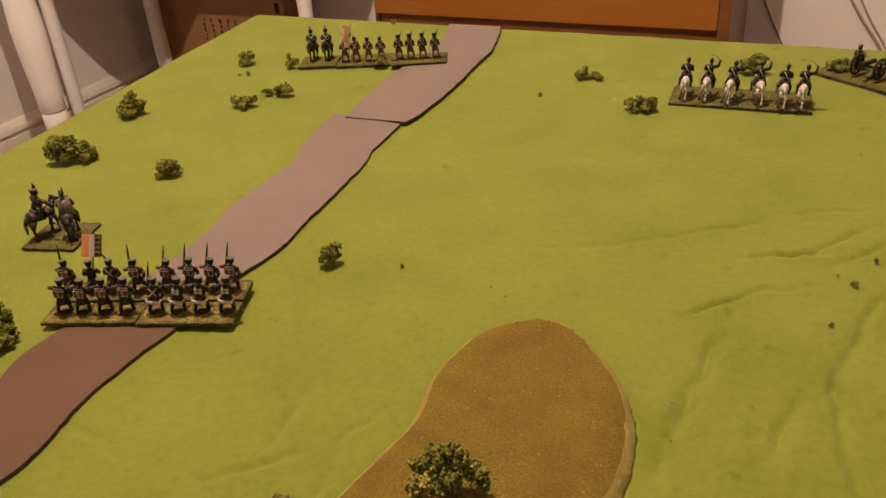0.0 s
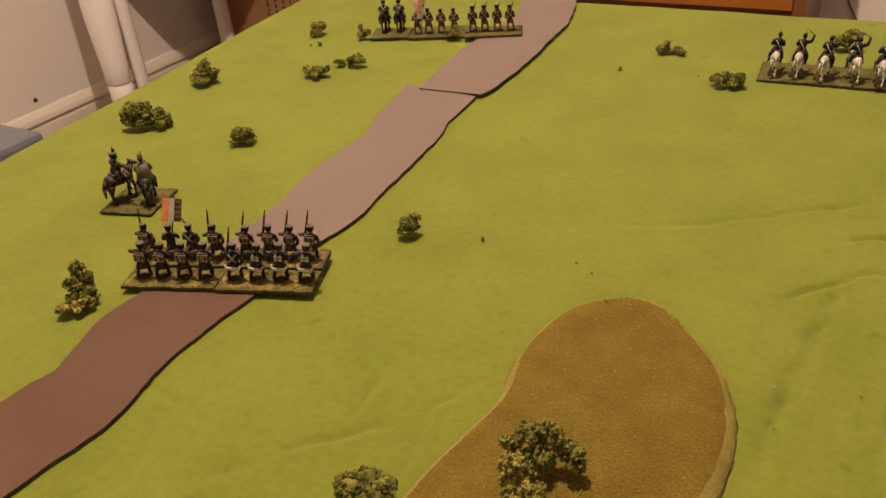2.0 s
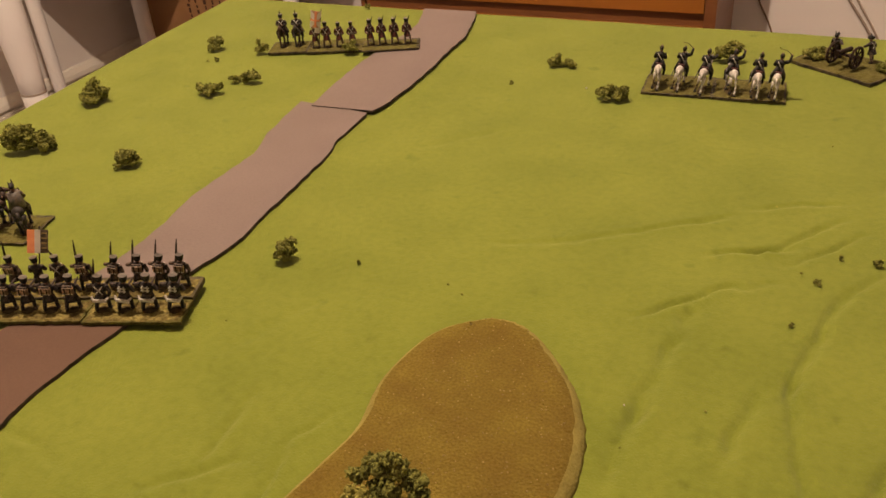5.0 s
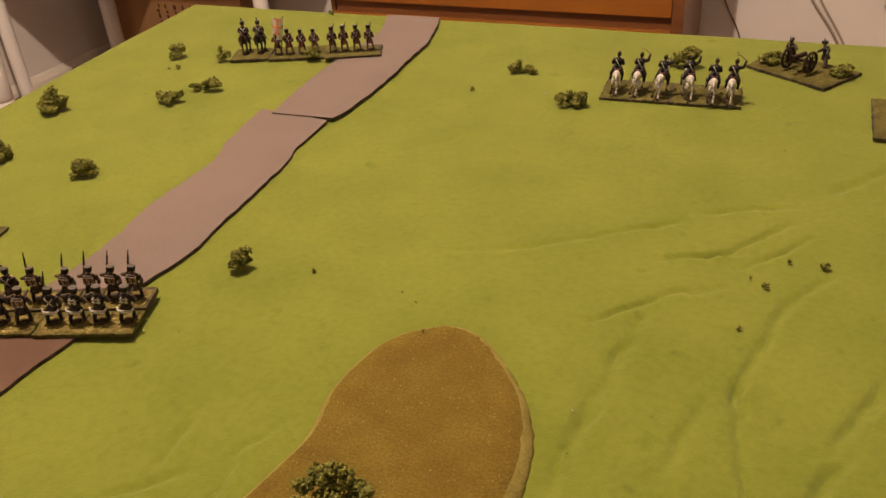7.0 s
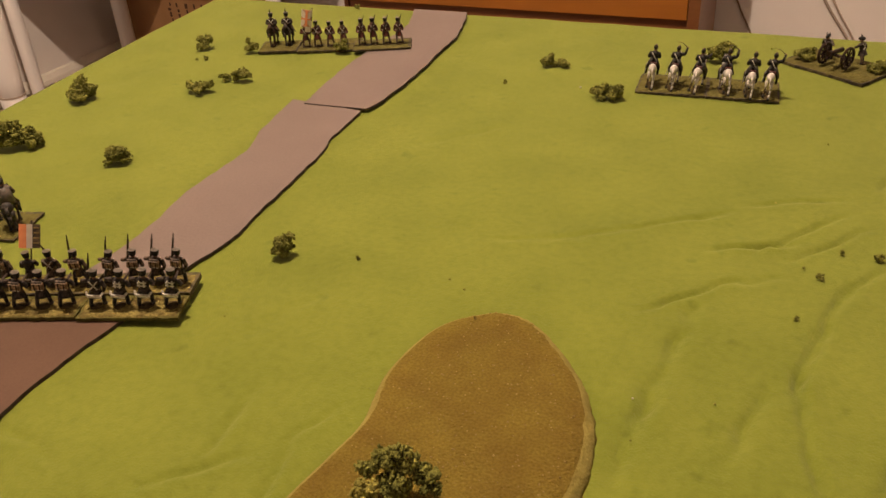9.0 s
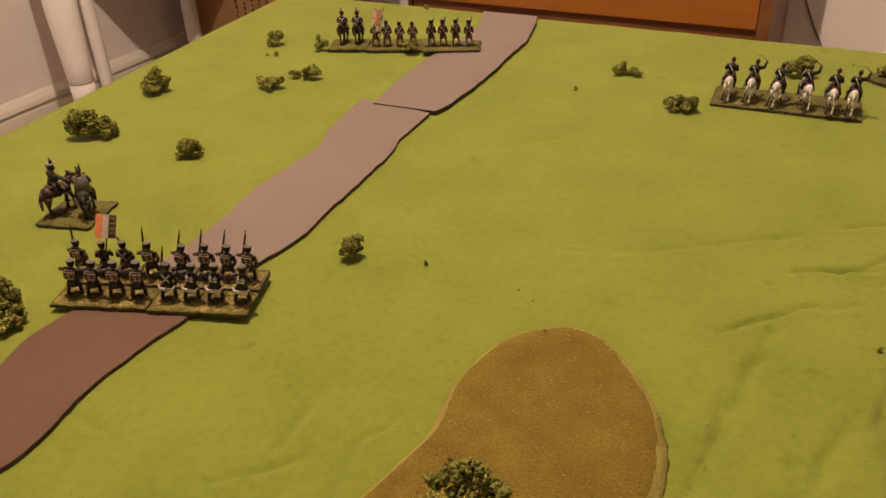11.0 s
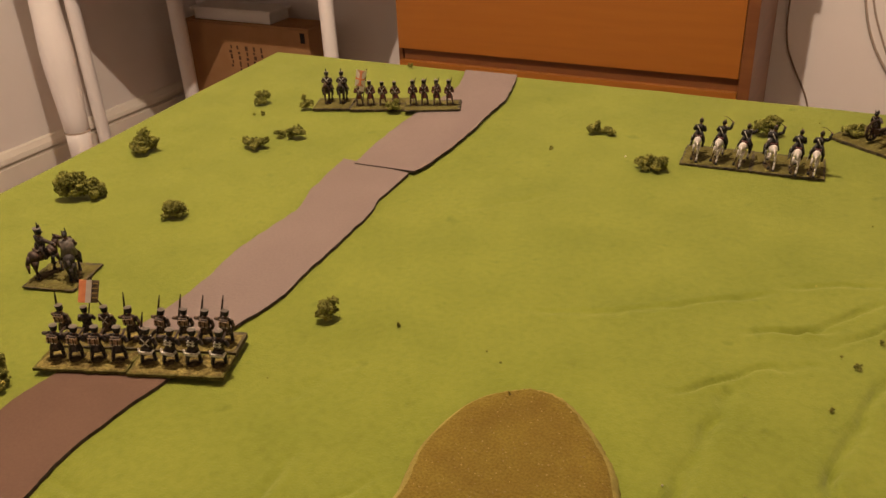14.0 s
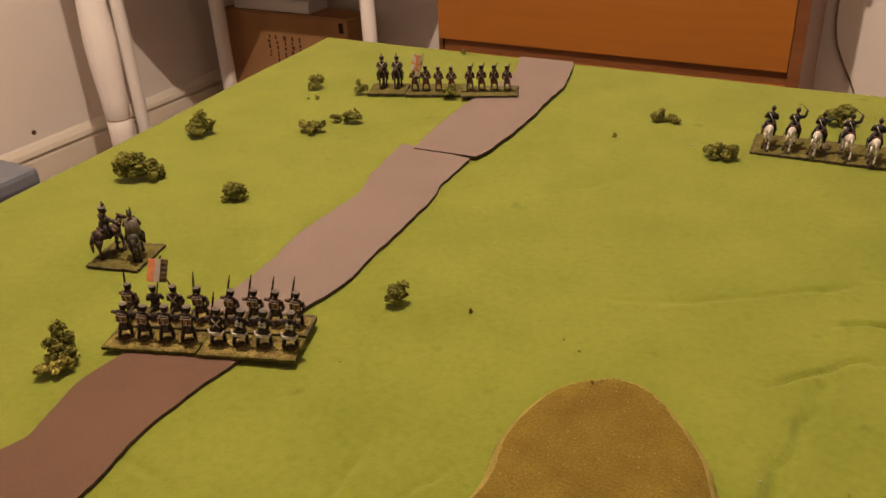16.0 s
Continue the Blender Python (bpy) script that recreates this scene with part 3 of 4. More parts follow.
# ---- figure stands ----
def stand(name, corners, thick, label, material, seed, edge="slab"):
    """A flocked card base: a slab with uneven edges and a rough coat on top."""
    rng = random.Random(seed)
    st = thing(name, label, "figure base", "flocked figure bases")
    c = [Vector(p) for p in corners]
    ring = []
    for a, b in zip(c, c[1:] + c[:1]):
        k = max(4, int((b - a).length / 0.003))
        nrm = Vector(((b - a).y, -(b - a).x)).normalized()
        ring += [a.lerp(b, i / k) + nrm * rng.uniform(-0.0005, 0.0005) for i in range(k)]
    mid = sum(c, Vector((0, 0))) / len(c)
    bm = bmesh.new()
    low, top = [bm.verts.new((p.x, p.y, 0.0)) for p in ring], [bm.verts.new((p.x, p.y, thick - 0.0006)) for p in ring]
    bm.faces.new(list(reversed(low))), bm.faces.new(top)
    for i in range(len(ring)):
        j = (i + 1) % len(ring)
        bm.faces.new((low[i], low[j], top[j], top[i]))
    part("slab", bm, M[edge], st)
    # coat: a fine grid across the four-sided base
    bm = bmesh.new()
    nu, nv = max(6, int((c[1] - c[0]).length / 0.0016)), max(6, int((c[3] - c[0]).length / 0.0016))
    grid = []
    for j in range(nv + 1):
        row = []
        for i in range(nu + 1):
            u, v = i / nu, j / nv
            p = c[0].lerp(c[1], u).lerp(c[3].lerp(c[2], u), v)
            p = mid + (p - mid) * 0.985
            edge = min(u, 1 - u) * nu, min(v, 1 - v) * nv
            z = thick - 0.0004 + 0.0009 * noise.noise((p.x * 160, p.y * 160, seed)) + 0.0006 * noise.noise((p.x * 420, p.y * 420, seed))
            z = max(z, thick - 0.0005)
            row.append(bm.verts.new((p.x, p.y, z - (0.0006 if min(edge) < 1 else 0))))
        grid.append(row)
    for j in range(nv):
        for i in range(nu):
            bm.faces.new((grid[j][i], grid[j][i + 1], grid[j + 1][i + 1], grid[j + 1][i]))
    part("flock", bm, M[material], st)
    return st


# ---- miniature soldiers: each one a single painted mesh facing +y ----
SLOTS = ["blue", "soil", "pale", "white_horse", "black", "white", "tan", "red", "skin", "steel", "musket", "greycoat", "brown_horse", "grey_horse", "gun_wood", "drab"]
S = {n: i for i, n in enumerate(SLOTS)}
MATS = [M[n] for n in SLOTS]


def torso(bm, z, coat, belts, pack, lean=0.0, sides=(-1, 1)):
    """Body from the hips up: coat, belts, pack, arms come separately."""
    ball(bm, (0, lean * 0.3, z + 0.0035), (0.0037, 0.0027, 0.0042), S[coat])
    ball(bm, (0, lean * 0.6, z + 0.0066), (0.0045, 0.0027, 0.0028), S[coat])
    if belts:
        for sx in sides:
            tube(bm, (sx * 0.0026, -0.0024 + lean * .4, z + 0.0080), (-sx * 0.0022, -0.0026 + lean * .3, z + 0.0020), 0.00045, None, S["white"], 5)
            tube(bm, (sx * 0.0024, 0.0024 + lean * .4, z + 0.0080), (-sx * 0.0022, 0.0025 + lean * .3, z + 0.0020), 0.00045, None, S["white"], 5)
    if pack:
        box(bm, (0, -0.0036 + lean * .5, z + 0.0056), (0.0068, 0.0028, 0.0054), S[pack], None, 0.0005)
        for sx in (-1, 1):
            box(bm, (sx * 0.0017, -0.0050 + lean * .5, z + 0.0056), (0.0007, 0.0004, 0.0052), S["black"])
        box(bm, (0, -0.0050 + lean * .5, z + 0.0036), (0.0066, 0.0003, 0.0007), S["white"])
        tube(bm, (-0.0030, -0.0036 + lean * .5, z + 0.0087), (0.0030, -0.0036 + lean * .5, z + 0.0087), 0.0010, None, S["greycoat"], 7)


def head(bm, z, y=0.0, hat="shako", plume="red"):
    tube(bm, (0, y, z - 0.0016), (0, y, z), 0.0012, None, S["skin"], 7)
    ball(bm, (0, y + 0.0002, z + 0.0013), (0.0017, 0.0019, 0.0021), S["skin"])
    if hat == "shako":
        tube(bm, (0, y, z + 0.0016), (0, y - 0.0002, z + 0.0056), 0.0022, 0.0028, S["black"], 10)
        box(bm, (0, y + 0.0022, z + 0.0021), (0.0028, 0.0014, 0.0004), S["black"])
        # paler disc: light from above put into the shako top's colour
        tube(bm, (0, y - 0.0002, z + 0.0055), (0, y - 0.0002, z + 0.0058), 0.0029, 0.0027, S["pale"], 10)
        if plume:
            ball(bm, (0, y + 0.0018, z + 0.0070), (0.0006, 0.0006, 0.0013), S[plume], None, 1)
    elif hat == "bicorne":
        ball(bm, (0, y, z + 0.0034), (0.0019, 0.0040, 0.0022), S["black"])
        tube(bm, (0.0010, y + 0.001, z + 0.0040), (0.0010, y + 0.001, z + 0.0078), 0.0006, 0.0003, S["black"], 6)
        tube(bm, (-0.0010, y - 0.001, z + 0.0040), (-0.0010, y - 0.001, z + 0.0070), 0.0006, 0.0003, S["black"], 6)
    elif hat == "helmet":
        ball(bm, (0, y, z + 0.0026), (0.0022, 0.0025, 0.0020), S["black"])
        # crest in a lighter paint, coloured as if lit from above
        ball(bm, (0, y - 0.0002, z + 0.0042), (0.0014, 0.0028, 0.0010), S["greycoat"])


def arm(bm, z, side, elbow, wrist, coat):
    sh = (side * 0.0038, 0.0, z + 0.0076)
    tube(bm, sh, elbow, 0.0017, 0.0014, S[coat], 7)
    tube(bm, elbow, wrist, 0.0014, 0.0011, S[coat], 7)
    ball(bm, elbow, (0.0012, 0.0012, 0.0012), S[coat], None, 1)
    ball(bm, wrist, (0.0010, 0.0010, 0.0010), S["skin"], None, 1)


def legs(bm, coat, trousers, stride):
    for sx in (-1, 1):
        foot = sx * stride
        hip, knee, toe = (sx * 0.0019, 0, 0.0115), (sx * 0.0034, foot * 0.6 + 0.0004, 0.0062), (sx * 0.0040, foot, 0.0008)
        tube(bm, hip, knee, 0.0018, 0.0014, S[trousers], 8)
        tube(bm, knee, toe, 0.0014, 0.0011, S[trousers], 8)
        ball(bm, (toe[0], toe[1] + 0.0009, 0.0006), (0.0011, 0.0022, 0.0009), S["black"], None, 1)
    tube(bm, (0, 0, 0.0082), (0, 0, 0.0130), 0.0047, 0.0032, S[coat], 10)
    for sx in (-1, 1):
        box(bm, (sx * 0.0014, -0.0026, 0.0098), (0.0020, 0.0009, 0.0048), S[coat], None, 0.0003)
    # soil disc whose dark tone includes the shadow at the feet
    ball(bm, (0, 0, -0.0004), (0.0052, 0.0048, 0.0009), S["soil"], None, 2)


def musket(bm, p, q):
    p, q = Vector(p), Vector(q)
    tube(bm, p, p.lerp(q, 0.55), 0.0010, 0.0009, S["musket"], 6)
    tube(bm, p.lerp(q, 0.5), q, 0.0008, 0.0007, S["musket"], 6)
    tube(bm, q - (q - p) * 0.02, q + (q - p) * 0.18, 0.0005, 0.0003, S["musket"], 5)


def foot_soldier(name, coat, trousers, belts, pack, pose_kind, stride=0.0014, cartridge=False, plume=None, short_belts=False, hat="shako"):
    bm = bmesh.new()
    legs(bm, coat, trousers, stride)
    torso(bm, 0.0120, coat, belts and not short_belts, pack)
    if short_belts:
        for sx in (-1, 1):
            box(bm, (sx * 0.0014, -0.0031, 0.0180), (0.0007, 0.0008, 0.0046), S["white"])
        for dz in (0.0, 0.0021):
            box(bm, (0, -0.0032, 0.0168 + dz), (0.0050, 0.0008, 0.0007), S["white"])
    head(bm, 0.0216, 0.0004, hat, plume)
    if cartridge:
        box(bm, (0.0004, -0.0046, 0.0102), (0.0088, 0.0016, 0.0021), S["white"], None, 0.0005)
        for sx in (-1, 1):
            tube(bm, (sx * 0.0040, -0.0044, 0.0106), (sx * 0.0052, -0.0020, 0.0118), 0.0009, 0.0007, S["white"], 6)
    z = 0.0120
    if pose_kind == "shoulder":
        arm(bm, z, -1, (-0.0078, 0.0006, 0.0186), (-0.0044, 0.0034, 0.0170), coat)
        arm(bm, z, 1, (0.0060, -0.0004, 0.0152), (0.0044, 0.0014, 0.0110), coat)
        musket(bm, (-0.0054, 0.0028, 0.0120), (-0.0022, 0.0026, 0.0345))
    elif pose_kind == "present":
        arm(bm, z, -1, (-0.0082, 0.0008, 0.0188), (-0.0026, 0.0044, 0.0178), coat)
        arm(bm, z, 1, (0.0062, -0.0002, 0.0165), (0.0012, 0.0040, 0.0172), coat)
        musket(bm, (0.0016, 0.0012, 0.0172), (0.0008, 0.0120, 0.0172))
    elif pose_kind == "charge":
        arm(bm, z, -1, (-0.0062, 0.0012, 0.0150), (-0.0028, 0.0052, 0.0150), coat)
        arm(bm, z, 1, (0.0060, -0.0014, 0.0150), (0.0036, 0.0018, 0.0136), coat)
        musket(bm, (0.0040, -0.0040, 0.0128), (-0.0030, 0.0150, 0.0180))
    elif pose_kind == "port":
        arm(bm, z, -1, (-0.0056, 0.0014, 0.0146), (-0.0020, 0.0036, 0.0166), coat)
        arm(bm, z, 1, (0.0056, 0.0012, 0.0144), (0.0022, 0.0036, 0.0136), coat)
        musket(bm, (0.0036, 0.0036, 0.0100), (-0.0040, 0.0034, 0.0280))
    elif pose_kind == "standard":
        arm(bm, z, -1, (-0.0058, 0.0010, 0.0150), (-0.0010, 0.0040, 0.0146), coat)
        arm(bm, z, 1, (0.0056, 0.0014, 0.0160), (0.0010, 0.0040, 0.0172), coat)
    elif pose_kind == "point":
        arm(bm, z, -1, (-0.0064, 0.0020, 0.0180), (-0.0085, 0.0034, 0.0176), coat)
        arm(bm, z, 1, (0.0056, -0.0004, 0.0150), (0.0044, 0.0014, 0.0110), coat)
    return part(name, bm, MATS)


def horse(bm, coat, gallop):
    """A horse facing +y; its hooves at z = 0."""
    c = S[coat]
    slim = 0.92 if gallop else 1.0
    ball(bm, (0, -0.001, 0.0160), (0.0042 * slim, 0.0088, 0.0042), c)
    ball(bm, (0, -0.0070, 0.0168), (0.0043 * slim, 0.0042, 0.0042), c)
    ball(bm, (0, 0.0060, 0.0160), (0.0038 * slim, 0.0042, 0.0048), c)
    tube(bm, (0, 0.0068, 0.0172), (0, 0.0118, 0.0242), 0.0032, 0.0018, c, 9)
    tube(bm, (0, 0.0108, 0.0250), (0, 0.0160, 0.0218), 0.0019, 0.0012, c, 8)
    ball(bm, (0, 0.0112, 0.0246), (0.0018, 0.0022, 0.0020), c, None, 1)
    for sx in (-1, 1):
        tube(bm, (sx * 0.0010, 0.0106, 0.0258), (sx * 0.0012, 0.0104, 0.0278), 0.0006, 0.0001, c, 5)
        for fy, spread in ((0.0070, 0.0036 * sx), (-0.0080, -0.0034 * sx)):
            sp = spread * 1.35 if gallop else spread * 0.35
            back = fy < 0
            hip, knee, hoof = (sx * 0.0024, fy, 0.0142), (sx * 0.0024, fy + sp * 0.7 + (-0.0008 if back else 0.0006), 0.0075), (sx * 0.0023, fy + sp, 0.0008)
            lifted = gallop and back and sx < 0
            if lifted:
                knee, hoof = (sx * 0.0026, fy - 0.0022, 0.0086), (sx * 0.0030, fy - 0.0062, 0.0036)
            tube(bm, hip, knee, ((0.0017 if gallop else 0.0024) if back else 0.0018) * slim, 0.0010 * slim, c, 8)
            shin = Vector(knee).lerp(Vector(hoof), 0.45)
            tube(bm, knee, shin, 0.0010 * slim, 0.0009 * slim, S["soil"] if lifted else c, 7)
            tube(bm, shin, hoof, 0.0010 * slim, 0.0010 * slim, S["soil"] if lifted else c, 7)
            tube(bm, (hoof[0], hoof[1], hoof[2] + 0.0008), (hoof[0], hoof[1], hoof[2] - 0.0012), 0.0012, 0.0015, S["black"], 7)
    tail = 0.6 if gallop else 1.0
    tube(bm, (0, -0.0108, 0.0180), (0.0008, -0.0132, 0.0128), 0.0012 * tail, 0.0015 * tail, c, 7)
    tube(bm, (0.0008, -0.0132, 0.0128), (0.0012, -0.0138, 0.0114 - 0.0050 * (tail > 0.9)), 0.0015 * tail, 0.0005, c, 7)
    for k in range(5):
        ball(bm, (0, 0.0072 + k * 0.0009, 0.0210 + k * 0.0012), (0.0006, 0.0012, 0.0014), S["greycoat"], None, 1)
    # soil disc under the horse, shadow included in its dark tone
    ball(bm, (0, -0.0002, -0.0005), (0.0042, 0.0115, 0.0008), S["soil"], None, 2)


def rider(name, horse_coat, coat, saddle, hat, gesture, belts=True, gallop=True, plume="white", cape=False):
    bm = bmesh.new()
    horse(bm, horse_coat, gallop)
    ball(bm, (0, -0.0004, 0.0188), (0.0046, 0.0042, 0.0024), S[saddle])
    box(bm, (0, -0.0044, 0.0206), (0.0064, 0.0022, 0.0016), S[saddle], None, 0.0006)
    for sx in (-1, 1):
        tube(bm, (sx * 0.0030, 0.0006, 0.0210), (sx * 0.0058, 0.0030, 0.0158), 0.0018, 0.0014, S["greycoat"], 8)
        tube(bm, (sx * 0.0058, 0.0030, 0.0158), (sx * 0.0056, 0.0014, 0.0098), 0.0014, 0.0011, S["black"], 8)
        ball(bm, (sx * 0.0058, 0.0026, 0.0094), (0.0010, 0.0020, 0.0009), S["black"], None, 1)
    z = 0.0208
    torso(bm, z, coat, belts, None, 0.0, (-1,) if gallop else (-1, 1))
    # coat tails spread over the saddle
    for sx in (-1, 1):
        tube(bm, (sx * 0.0016, -0.0010, z + 0.0030), (sx * 0.0062, -0.0022, z - 0.0062), 0.0022, 0.0012, S[coat], 7)
    if cape:
        tube(bm, (0, -0.0010, z - 0.0030), (0, -0.0004, z + 0.0086), 0.0060, 0.0044, S["pale"], 12)
    head(bm, z + 0.0096, 0.0004, hat, plume)
    if hat == "shako":
        tube(bm, (0, 0.0010, z + 0.0150), (0, 0.0012, z + 0.0195), 0.0008, 0.0004, S["black"], 6)
    if gesture == "sabre_up":
        arm(bm, z, -1, (-0.0054, 0.0012, z + 0.0040), (-0.0014, 0.0044, z + 0.0034), coat)
        arm(bm, z, 1, (0.0072, -0.0006, z + 0.0086), (0.0082, 0.0004, z + 0.0140), coat)
        tube(bm, (0.0082, 0.0004, z + 0.0140), (0.0020, 0.0020, z + 0.0168), 0.0004, 0.0002, S["greycoat"], 5)
        tube(bm, (0.0020, 0.0020, z + 0.0168), (-0.0030, 0.0030, z + 0.0166), 0.0003, 0.0001, S["greycoat"], 5)
    elif gesture == "forward":
        arm(bm, z, -1, (-0.0054, 0.0012, z + 0.0040), (-0.0014, 0.0044, z + 0.0034), coat)
        arm(bm, z, 1, (0.0060, 0.0030, z + 0.0074), (0.0066, 0.0076, z + 0.0080), coat)
    elif gesture == "reach":
        arm(bm, z, -1, (-0.0054, 0.0012, z + 0.0040), (-0.0014, 0.0044, z + 0.0034), coat)
        arm(bm, z, 1, (0.0074, 0.0016, z + 0.0066), (0.0116, 0.0030, z + 0.0056), coat)
    else:
        arm(bm, z, -1, (-0.0056, 0.0010, z + 0.0038), (-0.0018, 0.0044, z + 0.0034), coat)
        arm(bm, z, 1, (0.0056, 0.0008, z + 0.0038), (0.0020, 0.0044, z + 0.0034), coat)
    tube(bm, (-0.0056, 0.0010, 0.0190), (-0.0072, -0.0070, 0.0110), 0.0006, 0.0004, S["steel"], 6)
    return part(name, bm, MATS, smooth=True)


def place(ob, x, y, z, turn, size=1.0):
    ob.matrix_basis = pose(x, y, z, 0, 0, turn) @ Matrix.Scale(size, 4)
    return ob


def ranks(proto, spots, z, turn, label, group, size=1.0, slim=1.0, lean=0.0, rng=random.Random(3)):
    """Places the first as it is and copies the rest, each a little turned."""
    for i, (x, y) in enumerate(spots):
        ob = proto if i == 0 else copy_thing(proto, Matrix())
        ob.matrix_basis = pose(x, y, z, 0, lean + rng.uniform(-2, 2), turn + rng.uniform(-7, 7)) @ Matrix.Scale(size * rng.uniform(0.97, 1.03), 4)
        ob.scale.x *= slim
        tagged(ob, label, "toy soldier", group)


# blue infantry: four stands two deep across the road
A0, AX = Vector((-0.4045, 0.2590)), Vector((0.940, 0.341))
AY = Vector((-0.341, 0.940))
AZ = 0.0053


def on_line(u, v):
    p = A0 + AX * u + AY * v
    return (p.x, p.y)


# rear bases stand higher; their dark edge imitates the shadow gap between ranks
for k, (u0, u1, v0, v1) in enumerate([(0.0, 0.0585, 0.0, 0.0212), (0.0595, 0.1185, -0.0012, 0.0208), (0.0005, 0.0580, 0.0218, 0.0428), (0.0600, 0.1180, 0.0214, 0.0430)]):
    st = stand("figure_base", [on_line(u0, v0), on_line(u1, v0), on_line(u1, v1), on_line(u0, v1)], 0.0026 if k < 2 else 0.0038, "rectangular flocked base under blue-coated infantry", "flock", 10 + k, "flock_green" if k < 2 else "slab")
    st.location.z = 0.0027
FT = 20.0
fr = "blue-coated infantry figures"
ranks(foot_soldier("toy_soldier", "blue", "blue", False, "tan", "present"), [on_line(u, 0.011) for u in (0.0105, 0.0225, 0.0365, 0.0500)], AZ, FT, "painted metal infantry figure with a tan pack, firing", fr, 0.86, slim=1.04, lean=8)
ranks(foot_soldier("toy_soldier", "blue", "black", True, None, "present", cartridge=True, short_belts=True), [on_line(u, 0.0105) for u in (0.0820, 0.0965, 0.1120)], AZ, FT, "painted metal infantry figure with white crossbelts and pouch", fr, 0.86, slim=1.04, lean=8)
ranks(foot_soldier("toy_soldier", "blue", "black", True, None, "shoulder", cartridge=True), [on_line(0.0685, 0.0105)], AZ, FT, "painted metal infantry figure with white pouch, musket upright", fr, 0.86, slim=1.04, lean=8)
ranks(foot_soldier("toy_soldier", "greycoat", "black", False, "tan", "shoulder"), [on_line(u, 0.031) for u in (0.0060, 0.0505)], AZ + 0.0012, FT, "painted metal infantry figure with a shouldered musket", fr, 0.82, slim=1.02)
ranks(foot_soldier("toy_soldier", "blue", "black", False, None, "standard"), [on_line(0.0215, 0.031)], AZ + 0.0012, FT, "dark painted standard bearer figure of metal", fr, 0.82, slim=1.02)
ranks(foot_soldier("toy_soldier", "greycoat", "black", True, None, "port"), [on_line(0.0345, 0.031)], AZ + 0.0012, FT, "painted metal drummer figure in a grey coat", fr, 0.82, slim=1.02)
ranks(foot_soldier("toy_soldier", "greycoat", "black", True, "tan", "shoulder"), [on_line(u, 0.032) for u in (0.0680, 0.0830, 0.0960, 0.1090)], AZ + 0.0012, FT, "painted metal infantry figure with belts and upright musket", fr, 0.82, slim=1.02, lean=7)


def flag(label, at, height, pole_r, cloth_parts, turn, lean=0, back=0):
    fl = thing("flag", label, "flag", at=pose(*at, -back, lean, turn))
    bm = bmesh.new()
    tube(bm, (0, 0, 0), (0, 0, height), pole_r, pole_r * 0.8, 0, 8)
    ball(bm, (0, 0, height + 0.0008), (0.0007, 0.0007, 0.0012), 0, None, 1)
    part("pole", bm, M["musket"], fl)
    for name, material, lab, shape in cloth_parts:
        bm = bmesh.new()
        for u0, w0, u1, w1, y, *half in shape:
            n = 6
            sheet = []
            for i in range(n + 1):
                u = u0 + (u1 - u0) * i / n
                wave = 0.0009 * math.sin(u * 420)
                wm = w0 + (w1 - w0) * i / n
                ends = (wm - half[0], wm + half[0]) if half else (w0, w1)
                sheet.append([bm.verts.new((u, y + wave + d, w)) for w in ends for d in (-0.0001, 0.0001)])
            for a, b in zip(sheet, sheet[1:]):
                for p, q in ((0, 2), (3, 1), (1, 0), (2, 3)):
                    bm.faces.new((a[p], b[p], b[q], a[q]))
            bm.faces.new((sheet[0][0], sheet[0][2], sheet[0][3], sheet[0][1])), bm.faces.new((sheet[-1][0], sheet[-1][1], sheet[-1][3], sheet[-1][2]))
        bmesh.ops.recalc_face_normals(bm, faces=bm.faces)
        part(name, bm, M[material], fl, lab)
    return fl


fx, fy = on_line(0.0194, 0.0292)
flag("red, white and dark striped regimental flag on a pole", (fx, fy, AZ), 0.0385, 0.0005,
     [("stripe", "flag_red", "orange red stripe", [(-0.0064, 0.0240, -0.0022, 0.0382, -0.0012)]), ("stripe", "flag_white", "white stripe", [(-0.0022, 0.0240, 0.0008, 0.0382, -0.0012)]),
      ("stripe", "flag_dark", "dark stripe", [(0.0008, 0.0240, 0.0050, 0.0382, -0.0012)]),
      ("lettering", "gold", "illegible gilt lettering bars", [(0.0014, 0.0358 - k * 0.003, 0.0044, 0.0365 - k * 0.003, -0.0016) for k in range(4)])], 34, 12, 20)

# mounted command stand
cs = [Vector(p) for p in ((-0.4995, 0.3265), (-0.4600, 0.3370), (-0.4705, 0.3745), (-0.5105, 0.3630))]
stand("figure_base", cs, 0.0019, "square flocked base under two mounted officers", "flock_green", 21)
ob = place(rider("toy_horseman", "brown_horse", "blue", "greycoat", "shako", "reach", False, False, "red"), -0.4960, 0.3478, 0.0019, -12, 1.0)
ob.scale.x *= 1.28
tagged(ob, "painted metal mounted officer on a brown horse, arm outstretched", "toy soldier", "mounted officers")
ob = place(rider("toy_horseman", "grey_horse", "greycoat", "greycoat", "bicorne", "rest", False, False, cape=True), -0.4748, 0.3530, 0.0019, 42, 0.98)
ob.scale.x *= 0.98
tagged(ob, "painted metal mounted officer in a cocked hat on a dark horse", "toy soldier", "mounted officers")

# red infantry with officers at the far side of the road
BX, BY = Vector((0.930, 0.367)), Vector((-0.367, 0.930))
B0 = Vector((-0.5250, 0.7190))


def on_brit(u, v):
    p = B0 + BX * u + BY * v
    return (p.x, p.y)


